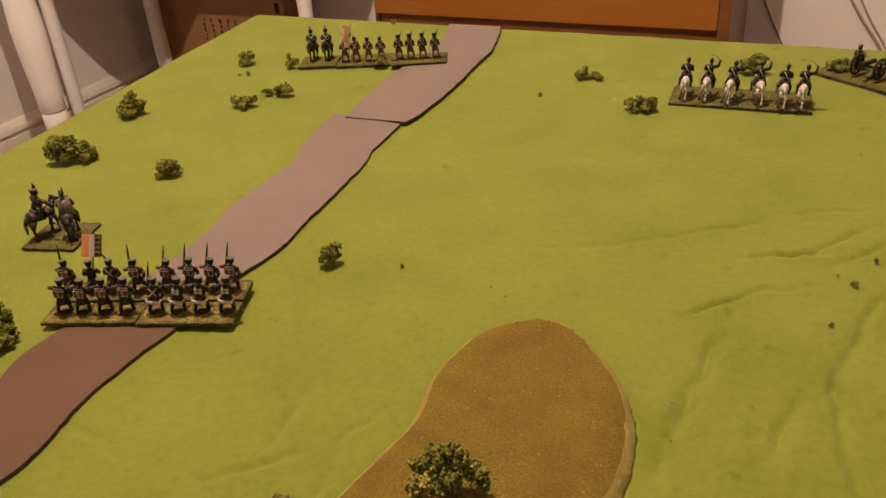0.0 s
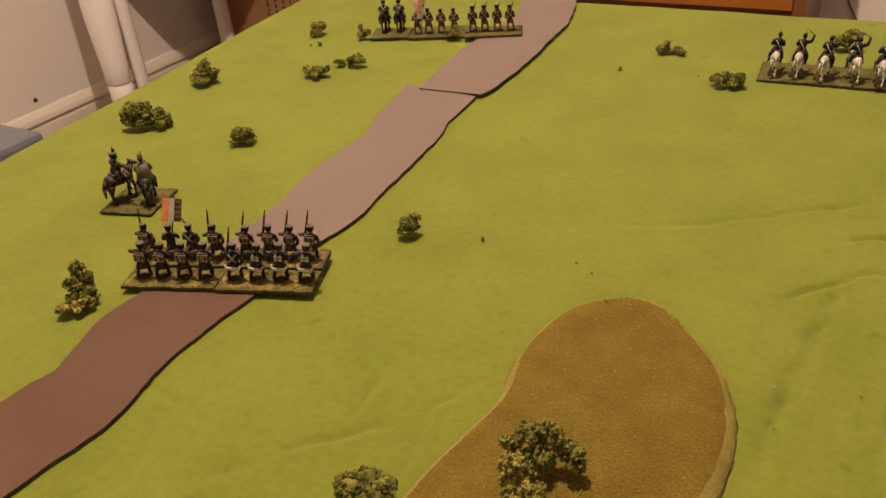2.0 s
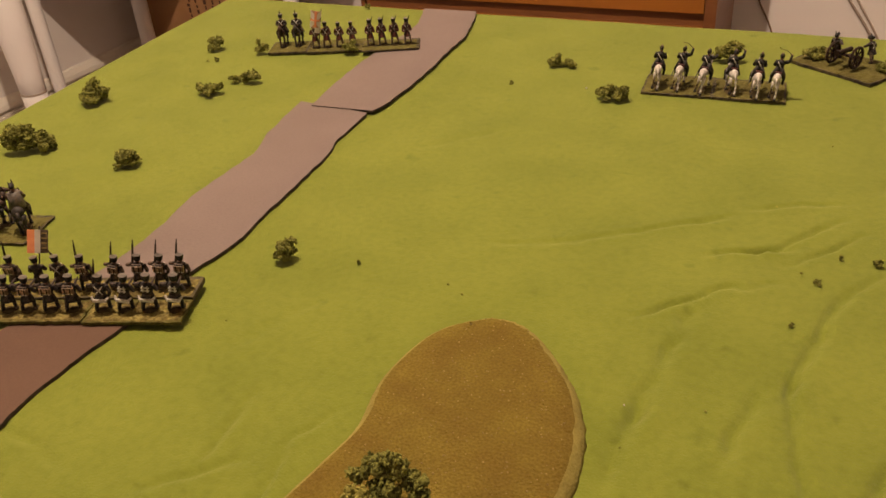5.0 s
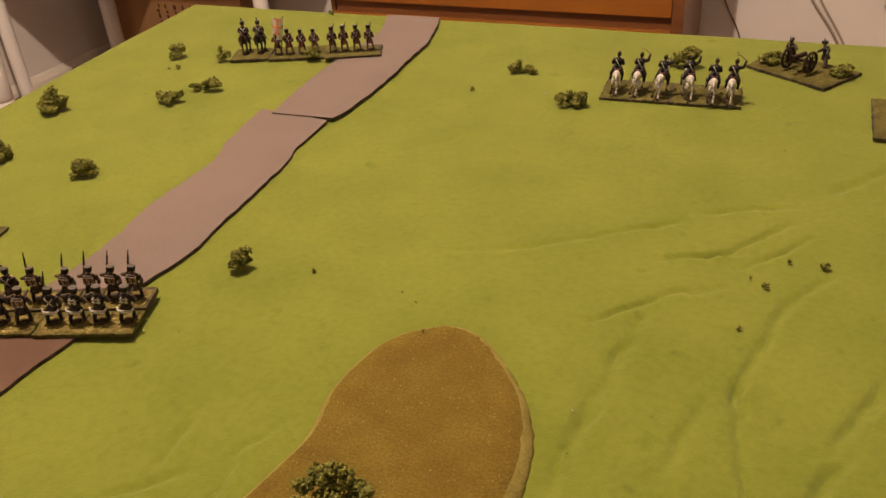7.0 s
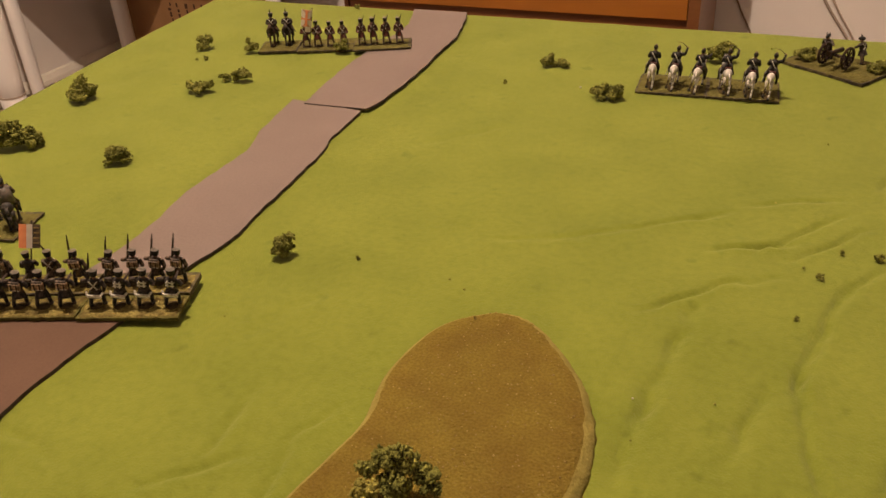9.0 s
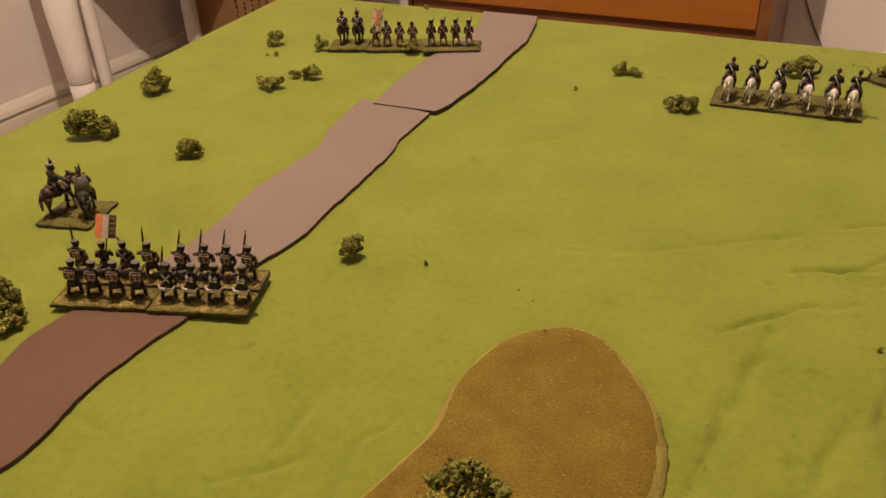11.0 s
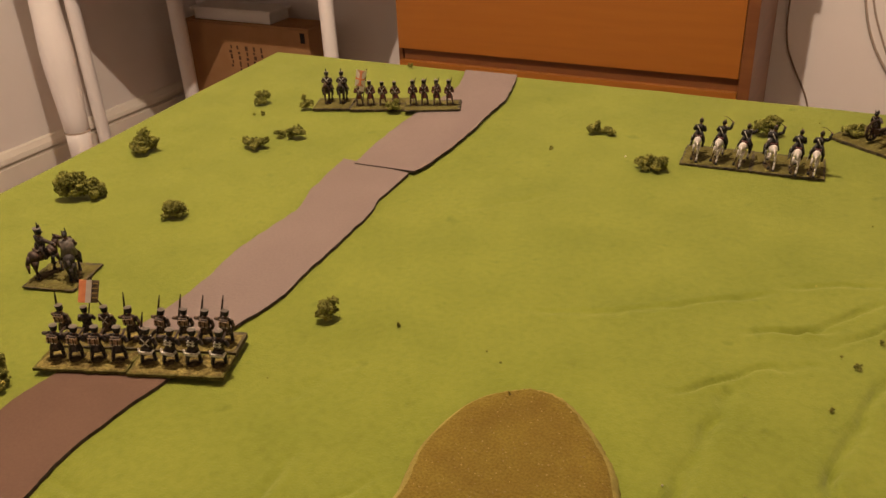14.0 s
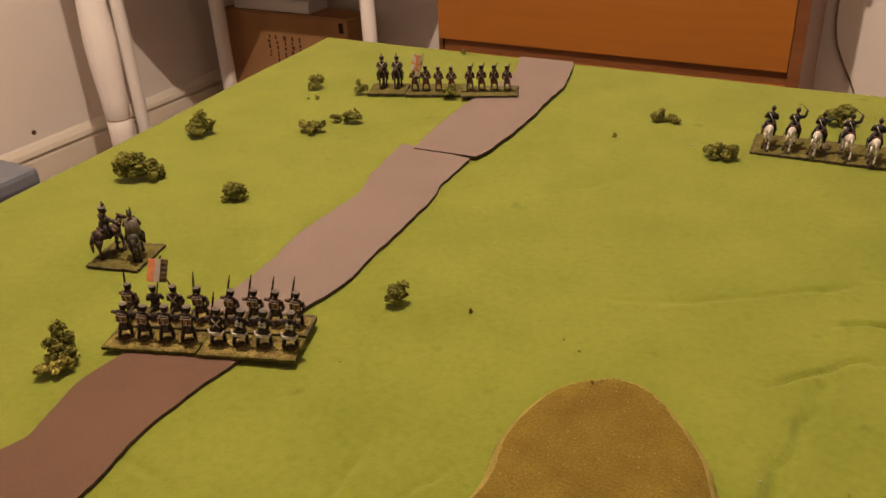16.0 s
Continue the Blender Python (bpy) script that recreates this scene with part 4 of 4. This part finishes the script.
for k, (u0, u1, v0, v1) in enumerate([(0.0, 0.041, 0.0, 0.036), (0.0415, 0.1065, -0.004, 0.0155), (0.0425, 0.1065, 0.016, 0.035)]):
    stand("figure_base", [on_brit(u0, v0), on_brit(u1, v0), on_brit(u1, v1), on_brit(u0, v1)], 0.0030, "narrow flocked base under red-coated infantry", "flock_green", 31 + k)
for k, (v0, v1, thick) in enumerate(((0.0, 0.0135, 0.0018), (0.0138, 0.0300, 0.0026))):
    a, b, up = Vector((-0.4235, 0.7405)), Vector((-0.3690, 0.7650)), Vector((-0.405, 0.914))
    st = stand("figure_base", [a + up * v0, b + up * v0, b + up * v1, a + up * v1], thick, "narrow flocked base lying on the road end", "flock_green", 36 + k)
    st.location.z = 0.0042
BT = 21.5 + 180
for x, y, hc in ((-0.5208, 0.7455, "brown_horse"), (-0.5056, 0.7515, "grey_horse")):
    ob = place(rider("toy_horseman", hc, "blue", "black", "shako", "rest", True, False, None), x, y, 0.0030, BT, 0.93)
    tagged(ob, "painted metal mounted officer in dark blue on a dark horse", "toy soldier", "mounted officers")
br = "red-coated infantry figures"
ranks(foot_soldier("toy_soldier", "red", "drab", True, "black", "port", plume="white"), [(-0.4218, 0.7591), (-0.4102, 0.7636), (-0.3981, 0.7684), (-0.3856, 0.7734)], 0.0064, BT, "painted metal infantry figure in red coat, musket at port", br, 0.96, slim=0.82)
ranks(foot_soldier("toy_soldier", "red", "drab", True, "black", "charge", plume="white"), [(-0.4702, 0.7513), (-0.4577, 0.7562), (-0.4447, 0.7613)], 0.0030, BT, "painted metal infantry figure in red coat with levelled musket", br, 0.96, slim=0.85)
ranks(foot_soldier("toy_soldier", "red", "drab", True, None, "standard", plume="white"), [(-0.4815, 0.7468)], 0.0030, BT, "painted metal standard bearer figure in red coat", br, 0.96, slim=0.85)
gx, gy = -0.4768, 0.7440
flag("faded orange and white cross flag on a pole", (gx, gy, 0.0030), 0.040, 0.0005,
     [("field", "flag_field", "faded orange brown field", [(-0.0105, 0.0215, 0.0004, 0.0392, 0.0)]),
      ("saltire", "flag_white", "white diagonal arms", [(-0.0105, 0.0240, 0.0004, 0.0372, -0.0004, 0.0036), (-0.0105, 0.0362, 0.0004, 0.0245, -0.0005, 0.0036), (-0.0056, 0.0165, 0.0004, 0.0220, -0.0002)]),
      ("cross", "flag_red", "orange red cross", [(-0.0064, 0.0230, -0.0040, 0.0390, -0.0009), (-0.0105, 0.0290, -0.0010, 0.0304, -0.0010)])], 28, 11)
bush(-0.4385, 0.7445, [(0, 0, 0.006, 0.0085, 0.0075), (0.003, 0, 0.012, 0.0045, 0.004)], 61, "small olive foam bush fixed on an infantry base", z=0.0028)

# white-horse cavalry
for k, (a, b) in enumerate((((-0.1295, 0.7105), (-0.0710, 0.7145)), ((-0.0705, 0.7140), (-0.0127, 0.7180)))):
    a, b = Vector(a), Vector(b)
    up = Vector((-(b - a).y, (b - a).x)).normalized() * 0.0465
    stand("figure_base", [a, b, b + up, a + up], 0.0026, "flocked base under cavalry on white horses", "flock_green", 51 + k)
cav = "cavalry on white horses"
first = {}
for i, (x, gesture) in enumerate(((-0.1205, "rest"), (-0.1015, "sabre_up"), (-0.0809, "forward"), (-0.0595, "sabre_up"), (-0.0390, "rest"), (-0.0236, "sabre_up"))):
    if gesture in first:
        ob = copy_thing(first[gesture], Matrix())
    else:
        ob = first[gesture] = rider("toy_horseman", "white_horse", "black", "red", "helmet", gesture, True, True)
    place(ob, x, 0.7285 + 0.002 * (i % 2), 0.0026, random.Random(70 + i).uniform(-8, 10) + (22 if i == 3 else 0), 1.02)
    ob.scale.x *= 0.84
    ob.rotation_euler.y += math.radians(5)
    tagged(ob, "painted metal cavalryman on a white horse, " + {"rest": "reins held", "sabre_up": "sabre raised", "forward": "arm forward"}[gesture], "toy soldier", cav)


# field gun with its crew
def wheel(bm, x, radius):
    """A spoked wheel in the plane across x."""
    n = 20
    for i in range(n):
        a, b = math.tau * i / n, math.tau * (i + 1) / n
        tube(bm, (x, radius * 0.92 * math.cos(a), radius * 0.92 * math.sin(a)), (x, radius * 0.92 * math.cos(b), radius * 0.92 * math.sin(b)), radius * 0.13, None, 0, 6)
    for i in range(10):
        a = math.tau * i / 10
        tube(bm, (x, 0, 0), (x, radius * 0.9 * math.cos(a), radius * 0.9 * math.sin(a)), radius * 0.075, None, 0, 5)
    tube(bm, (x - 0.0016, 0, 0), (x + 0.0016, 0, 0), radius * 0.22, None, 0, 8)


def gun_carriage(name, label, at, barrel):
    g = thing(name, label, "toy cannon" if barrel else "toy wagon", at=at)
    for x in (-0.0110, 0.0110):
        bm = bmesh.new()
        wheel(bm, x, 0.0098)
        w = part("wheel", bm, M["gun_wood"], g)
        w.location = (0, 0, 0.0103)
    bm = bmesh.new()
    tube(bm, (-0.0112, 0, 0.0103), (0.0112, 0, 0.0103), 0.0012, None, 0, 8)
    part("axle", bm, M["gun_wood"], g)
    bm = bmesh.new()
    if barrel:
        for x in (-0.0022, 0.0022):
            tube(bm, (x, 0.004, 0.0120), (x * 0.7, -0.024, 0.0016), 0.0013, 0.0011, 0, 6)
        part("trail", bm, M["gun_wood"], g)
        bm = bmesh.new()
        tube(bm, (0, -0.0080, 0.0140), (0, 0.0125, 0.0150), 0.0024, 0.0017, 0, 12)
        tube(bm, (0, 0.0120, 0.0150), (0, 0.0132, 0.0151), 0.0025, None, 0, 12)
        ball(bm, (0, -0.0094, 0.0139), (0.0010, 0.0014, 0.0010), 0, None, 1)
        part("barrel", bm, M["bronze"], g, "dull bronze gun barrel")
    else:
        box(bm, (0, 0, 0.0150), (0.0120, 0.0100, 0.0070), 0, None, 0.0006)
        part("chest", bm, M["greycoat"], g, "dark ammunition chest")
        bm = bmesh.new()
        tube(bm, (0, 0.004, 0.0105), (0, 0.026, 0.0080), 0.0011, None, 0, 6)
        part("pole", bm, M["gun_wood"], g)
    return g


stand("figure_base", [(-0.0185, 0.8205), (0.0492, 0.7742), (0.0790, 0.8215), (0.0050, 0.8660)], 0.0032, "flocked base under a field gun", "flock_green", 71)
gun_carriage("field_gun", "toy field gun with spoked wheels on its base", pose(0.0258, 0.8120, 0.0034, 0, 0, 149), True)
gc = "gun crew figures"
for x, y, turn, kind, size in ((0.0195, 0.8370, 150, "point", 0.88), (0.0490, 0.8290, 60, "point", 0.88)):
    ob = place(foot_soldier("toy_soldier", "blue", "greycoat", True, None, kind, 0.002, hat="bicorne"), x, y, 0.0032, turn, size)
    ob.rotation_euler.x += math.radians(-12)
    tagged(ob, "painted metal gunner figure in dark blue", "toy soldier", gc)
bush(0.0000, 0.8290, [(0, 0, 0.006, 0.010, 0.008), (0.006, 0.001, 0.009, 0.006, 0.005)], 62, "olive foam bush fixed on the gun base", z=0.0030)
bush(0.0615, 0.8080, [(0, 0, 0.005, 0.009, 0.006), (0.005, 0.002, 0.008, 0.006, 0.006)], 63, "olive foam bush at the corner of the gun base", z=0.0030)

# wagon stand at the table's other side
stand("figure_base", [(0.0865, 0.6790), (0.1500, 0.6840), (0.1490, 0.7660), (0.0860, 0.7610)], 0.0032, "flocked base under a small wagon", "flock_green", 72)
gun_carriage("limber", "dark toy limber with spoked wheels", pose(0.1100, 0.7080, 0.0034, 0, 0, 12), False)

# ---- beyond the table: desk, boxes, chest of drawers ----
desk = thing("desk", "corner desk on round white enamelled legs, its unseen top brown", "desk")
bm = bmesh.new()
# the top is out of view; its outline follows the shadow it casts
corner_plan = [(-2.303, 1.66), (-1.715, 1.66), (-1.715, 1.905), (-1.253, 1.905), (-1.253, 2.43), (-2.303, 2.43)]
rims = [[bm.verts.new((x, y, z)) for x, y in corner_plan] for z in (-0.010, 0.020)]
bm.faces.new(list(reversed(rims[0]))), bm.faces.new(rims[1])
for i in range(6):
    j = (i + 1) % 6
    bm.faces.new((rims[0][i], rims[0][j], rims[1][j], rims[1][i]))
# brown picked to dim and warm the light bounced below the unseen top
part("desktop", bm, M["table"], desk)
for x, y, r in ((-1.412, 2.012, 0.0215), (-2.188, 1.790, 0.0205), (-2.165, 2.187, 0.0262)):
    bm = bmesh.new()
    tube(bm, (x, y, -0.01), (x, y, -0.340), r, r, 0, 32)
    tube(bm, (x, y, -0.340), (x, y, -0.3435), r * 0.95, None, 0, 32)
    tube(bm, (x, y, -0.3435), (x, y, FLOOR + 0.004), r * 1.0, r * 0.96, 0, 32)
    lg = part("leg", bm, M["leg"], desk)
    bm = bmesh.new()
    tube(bm, (x, y, FLOOR + 0.004), (x, y, FLOOR), r * 1.05, None, 0, 24)
    part("foot", bm, M["trim"], lg)

post = thing("white_post", "white enamelled tubular post with a swollen sleeve, on the floor", "post")
PX, PY = -1.896, 1.471


def lathe(bm, x, y, rings, seg=40):
    """An upright turned body: rings of radius and height."""
    loops = [[bm.verts.new((x + r * math.cos(math.tau * i / seg), y + r * math.sin(math.tau * i / seg), z)) for i in range(seg)] for r, z in rings]
    for lo, hi in zip(loops, loops[1:]):
        for i in range(seg):
            bm.faces.new((lo[i], lo[(i + 1) % seg], hi[(i + 1) % seg], hi[i]))
    bm.faces.new(list(reversed(loops[0]))), bm.faces.new(loops[-1])


bm = bmesh.new()
lathe(bm, PX, PY, [(0.0300, -0.462), (0.0328, -0.458), (0.0344, -0.409), (0.0385, -0.345), (0.0415, -0.285), (0.0422, -0.245), (0.0400, -0.200), (0.0375, -0.160), (0.0352, -0.106), (0.0342, 0.0), (0.0340, 0.9)])
part("upper_tube", bm, M["leg"], post, smooth=True)
bm = bmesh.new()
lathe(bm, PX, PY, [(0.0322, FLOOR + 0.006), (0.0322, -0.500), (0.0328, -0.4645), (0.0300, -0.462)])
part("lower_tube", bm, M["leg"], post, smooth=True)
bm = bmesh.new()
lathe(bm, PX, PY, [(0.0310, -0.4650), (0.0334, -0.4640), (0.0334, -0.4600), (0.0310, -0.4590)])
part("seam", bm, M["cable_white"], post, "thin brown seam ring")
bm = bmesh.new()
lathe(bm, PX, PY, [(0.038, FLOOR), (0.038, FLOOR + 0.004), (0.034, FLOOR + 0.006)])
part("foot", bm, M["trim"], post)
bm = bmesh.new()
lathe(bm, PX, PY, [(0.0345, 0.9), (0.0345, 0.906), (0.028, 0.91)])
part("cap", bm, M["trim"], post)

cb = thing("cardboard_box", "brown cardboard moving box with dark handwriting", "box")
BXM, BTOP = -1.9325, -0.353
bm = bmesh.new()
box(bm, (BXM, 2.310, (FLOOR + BTOP - 0.004) / 2), (0.535, 0.12, BTOP - 0.004 - FLOOR), 0, None, 0.004)
part("body", bm, M["card"], cb)
for y0 in (2.2795, 2.3405):
    bm = bmesh.new()
    box(bm, (BXM, y0, BTOP - 0.0005), (0.533, 0.059, 0.004))
    part("flap", bm, M["card"], cb)
bm = bmesh.new()
box(bm, (-1.690, 2.2492, -0.384), (0.018, 0.0012, 0.034), 0, None, 0.0003)
part("grip_hole", bm, M["black"], cb, "dark grip hole")
rng = random.Random(8)
for k in range(5):
    z = -0.430
    bm = bmesh.new()
    for _ in range(5):
        h = rng.uniform(0.008, 0.022)
        box(bm, (-2.005 + k * 0.034 + rng.uniform(-0.004, 0.004), 2.2492, z - h / 2), (rng.uniform(0.005, 0.012), 0.001, h))
        z -= h + rng.uniform(0.003, 0.008)
    part("handwriting", bm, M["ink"], cb, "illegible dark handwriting bars")

tub = thing("storage_tub", "cloudy clear plastic storage tub on the box", "tub")
TUB = (-2.155, -1.825, 2.262, 2.365, -0.350, -0.316)
x0, x1, y0, y1, z0, z1 = TUB
bm = bmesh.new()
for lo, hi in (((x0, y0, z0), (x1, y1, z0 + 0.004)), ((x0, y0, z0 + 0.004), (x1, y0 + 0.004, z1)), ((x0, y1 - 0.004, z0 + 0.004), (x1, y1, z1)), ((x0, y0 + 0.004, z0 + 0.004), (x0 + 0.004, y1 - 0.004, z1)), ((x1 - 0.004, y0 + 0.004, z0 + 0.004), (x1, y1 - 0.004, z1))):
    box(bm, [(a + b) / 2 for a, b in zip(lo, hi)], [b - a for a, b in zip(lo, hi)])
part("body", bm, M["plastic"], tub)
bm = bmesh.new()
box(bm, ((x0 + x1) / 2, (y0 + y1) / 2, z1 + 0.005), (x1 - x0 + 0.02, y1 - y0 + 0.016, 0.010), 0, None, 0.003)
part("lid", bm, M["plastic"], tub)

chest = thing("chest_of_drawers", "orange wood veneer chest of drawers", "chest of drawers")
CX0, CX1, CY0, CY1 = -1.185, -0.238, 2.0185, 2.33
for x in (CX0 + 0.0065, CX1 - 0.0135):
    bm = bmesh.new()
    front = CY0 if x < -1 else 2.003
    box(bm, (x, (front + CY1) / 2, (FLOOR + 0.19) / 2), (0.013 if x < -1 else 0.027, CY1 - front, 0.19 - FLOOR), 0, None, 0.001)
    part("side_panel", bm, M["wood_dark"], chest)
bm = bmesh.new()
box(bm, ((CX0 + CX1) / 2, (CY0 + CY1) / 2 - 0.01, 0.201), (CX1 - CX0 + 0.02, CY1 - CY0 + 0.03, 0.022), 0, None, 0.002)
part("top", bm, M["wood"], chest)
bm = bmesh.new()
box(bm, ((CX0 + CX1) / 2, CY1 - 0.004, (FLOOR + 0.19) / 2), (CX1 - CX0 - 0.041, 0.006, 0.19 - FLOOR))
part("back_panel", bm, M["wood_dark"], chest)
for z0, z1 in ((-0.06, 0.185), (-0.309, -0.064), (-0.72, -0.343)):
    bm = bmesh.new()
    box(bm, (-0.720, 2.009, (z0 + z1) / 2), (0.908, 0.018, z1 - z0), 0, None, 0.0015)
    d = part("drawer", bm, M["wood"], chest)
    bm = bmesh.new()
    box(bm, (-0.717, 2.168, (z0 + z1) / 2), (0.88, 0.30, z1 - z0 - 0.03))
    part("drawer_box", bm, M["wood_dark"], d)
bm = bmesh.new()
box(bm, ((CX0 + CX1) / 2, 2.0405, -0.326), (CX1 - CX0 - 0.041, 0.05, 0.034))
part("rail", bm, M["wood_dark"], chest)

# blue box on the floor
bb = thing("storage_box", "dull grey-blue lidded storage box on the floor", "box", at=pose(-1.605, 0.650, 0, 0, 0, 0))
bm = bmesh.new()
box(bm, (0, 0, (FLOOR - 0.345) / 2), (0.35, 0.49, -0.345 - FLOOR), 0, None, 0.012)
part("body", bm, M["blue_box"], bb)
bm = bmesh.new()
box(bm, (0, 0, -0.3235), (0.36, 0.50, 0.037), 0, None, 0.010)
box(bm, (0, 0, -0.3445), (0.344, 0.484, 0.005))
part("lid", bm, M["blue_box"], bb)

# cables and a panel on the wall
cable("wall_cable", [(-0.219, Y1 - 0.006, 0.05), (-0.222, Y1 - 0.006, -0.20), (-0.212, Y1 - 0.006, -0.33), (-0.188, Y1 - 0.006, -0.39), (-0.142, Y1 - 0.006, -0.48), (-0.10, Y1 - 0.006, -0.64)], 0.0024, M["cable"], "thin brown cable hanging on the wall")
cable("wall_cable", [(-0.07, Y1 - 0.005, 0.0), (-0.041, Y1 - 0.005, -0.205), (-0.009, Y1 - 0.005, -0.304), (0.032, Y1 - 0.005, -0.374), (0.099, Y1 - 0.005, -0.466), (0.18, Y1 - 0.005, -0.62)], 0.0034, M["cable_white"], "thin off-white cable looping down the wall")
cable("wall_cable", [(-0.06, Y1 - 0.004, 0.02), (-0.024, Y1 - 0.004, -0.20), (0.014, Y1 - 0.004, -0.30), (0.052, Y1 - 0.004, -0.373), (0.113, Y1 - 0.004, -0.465), (0.20, Y1 - 0.004, -0.62)], 0.0028, M["cable_white"], "thin off-white cable beside another on the wall")
bm = bmesh.new()
box(bm, (0.40, Y1 - 0.007, -0.178), (0.40, 0.014, 0.40), 0, None, 0.003)
tagged(part("wall_panel", bm, M["trim"]), "white flat panel mounted on the wall", "wall panel")
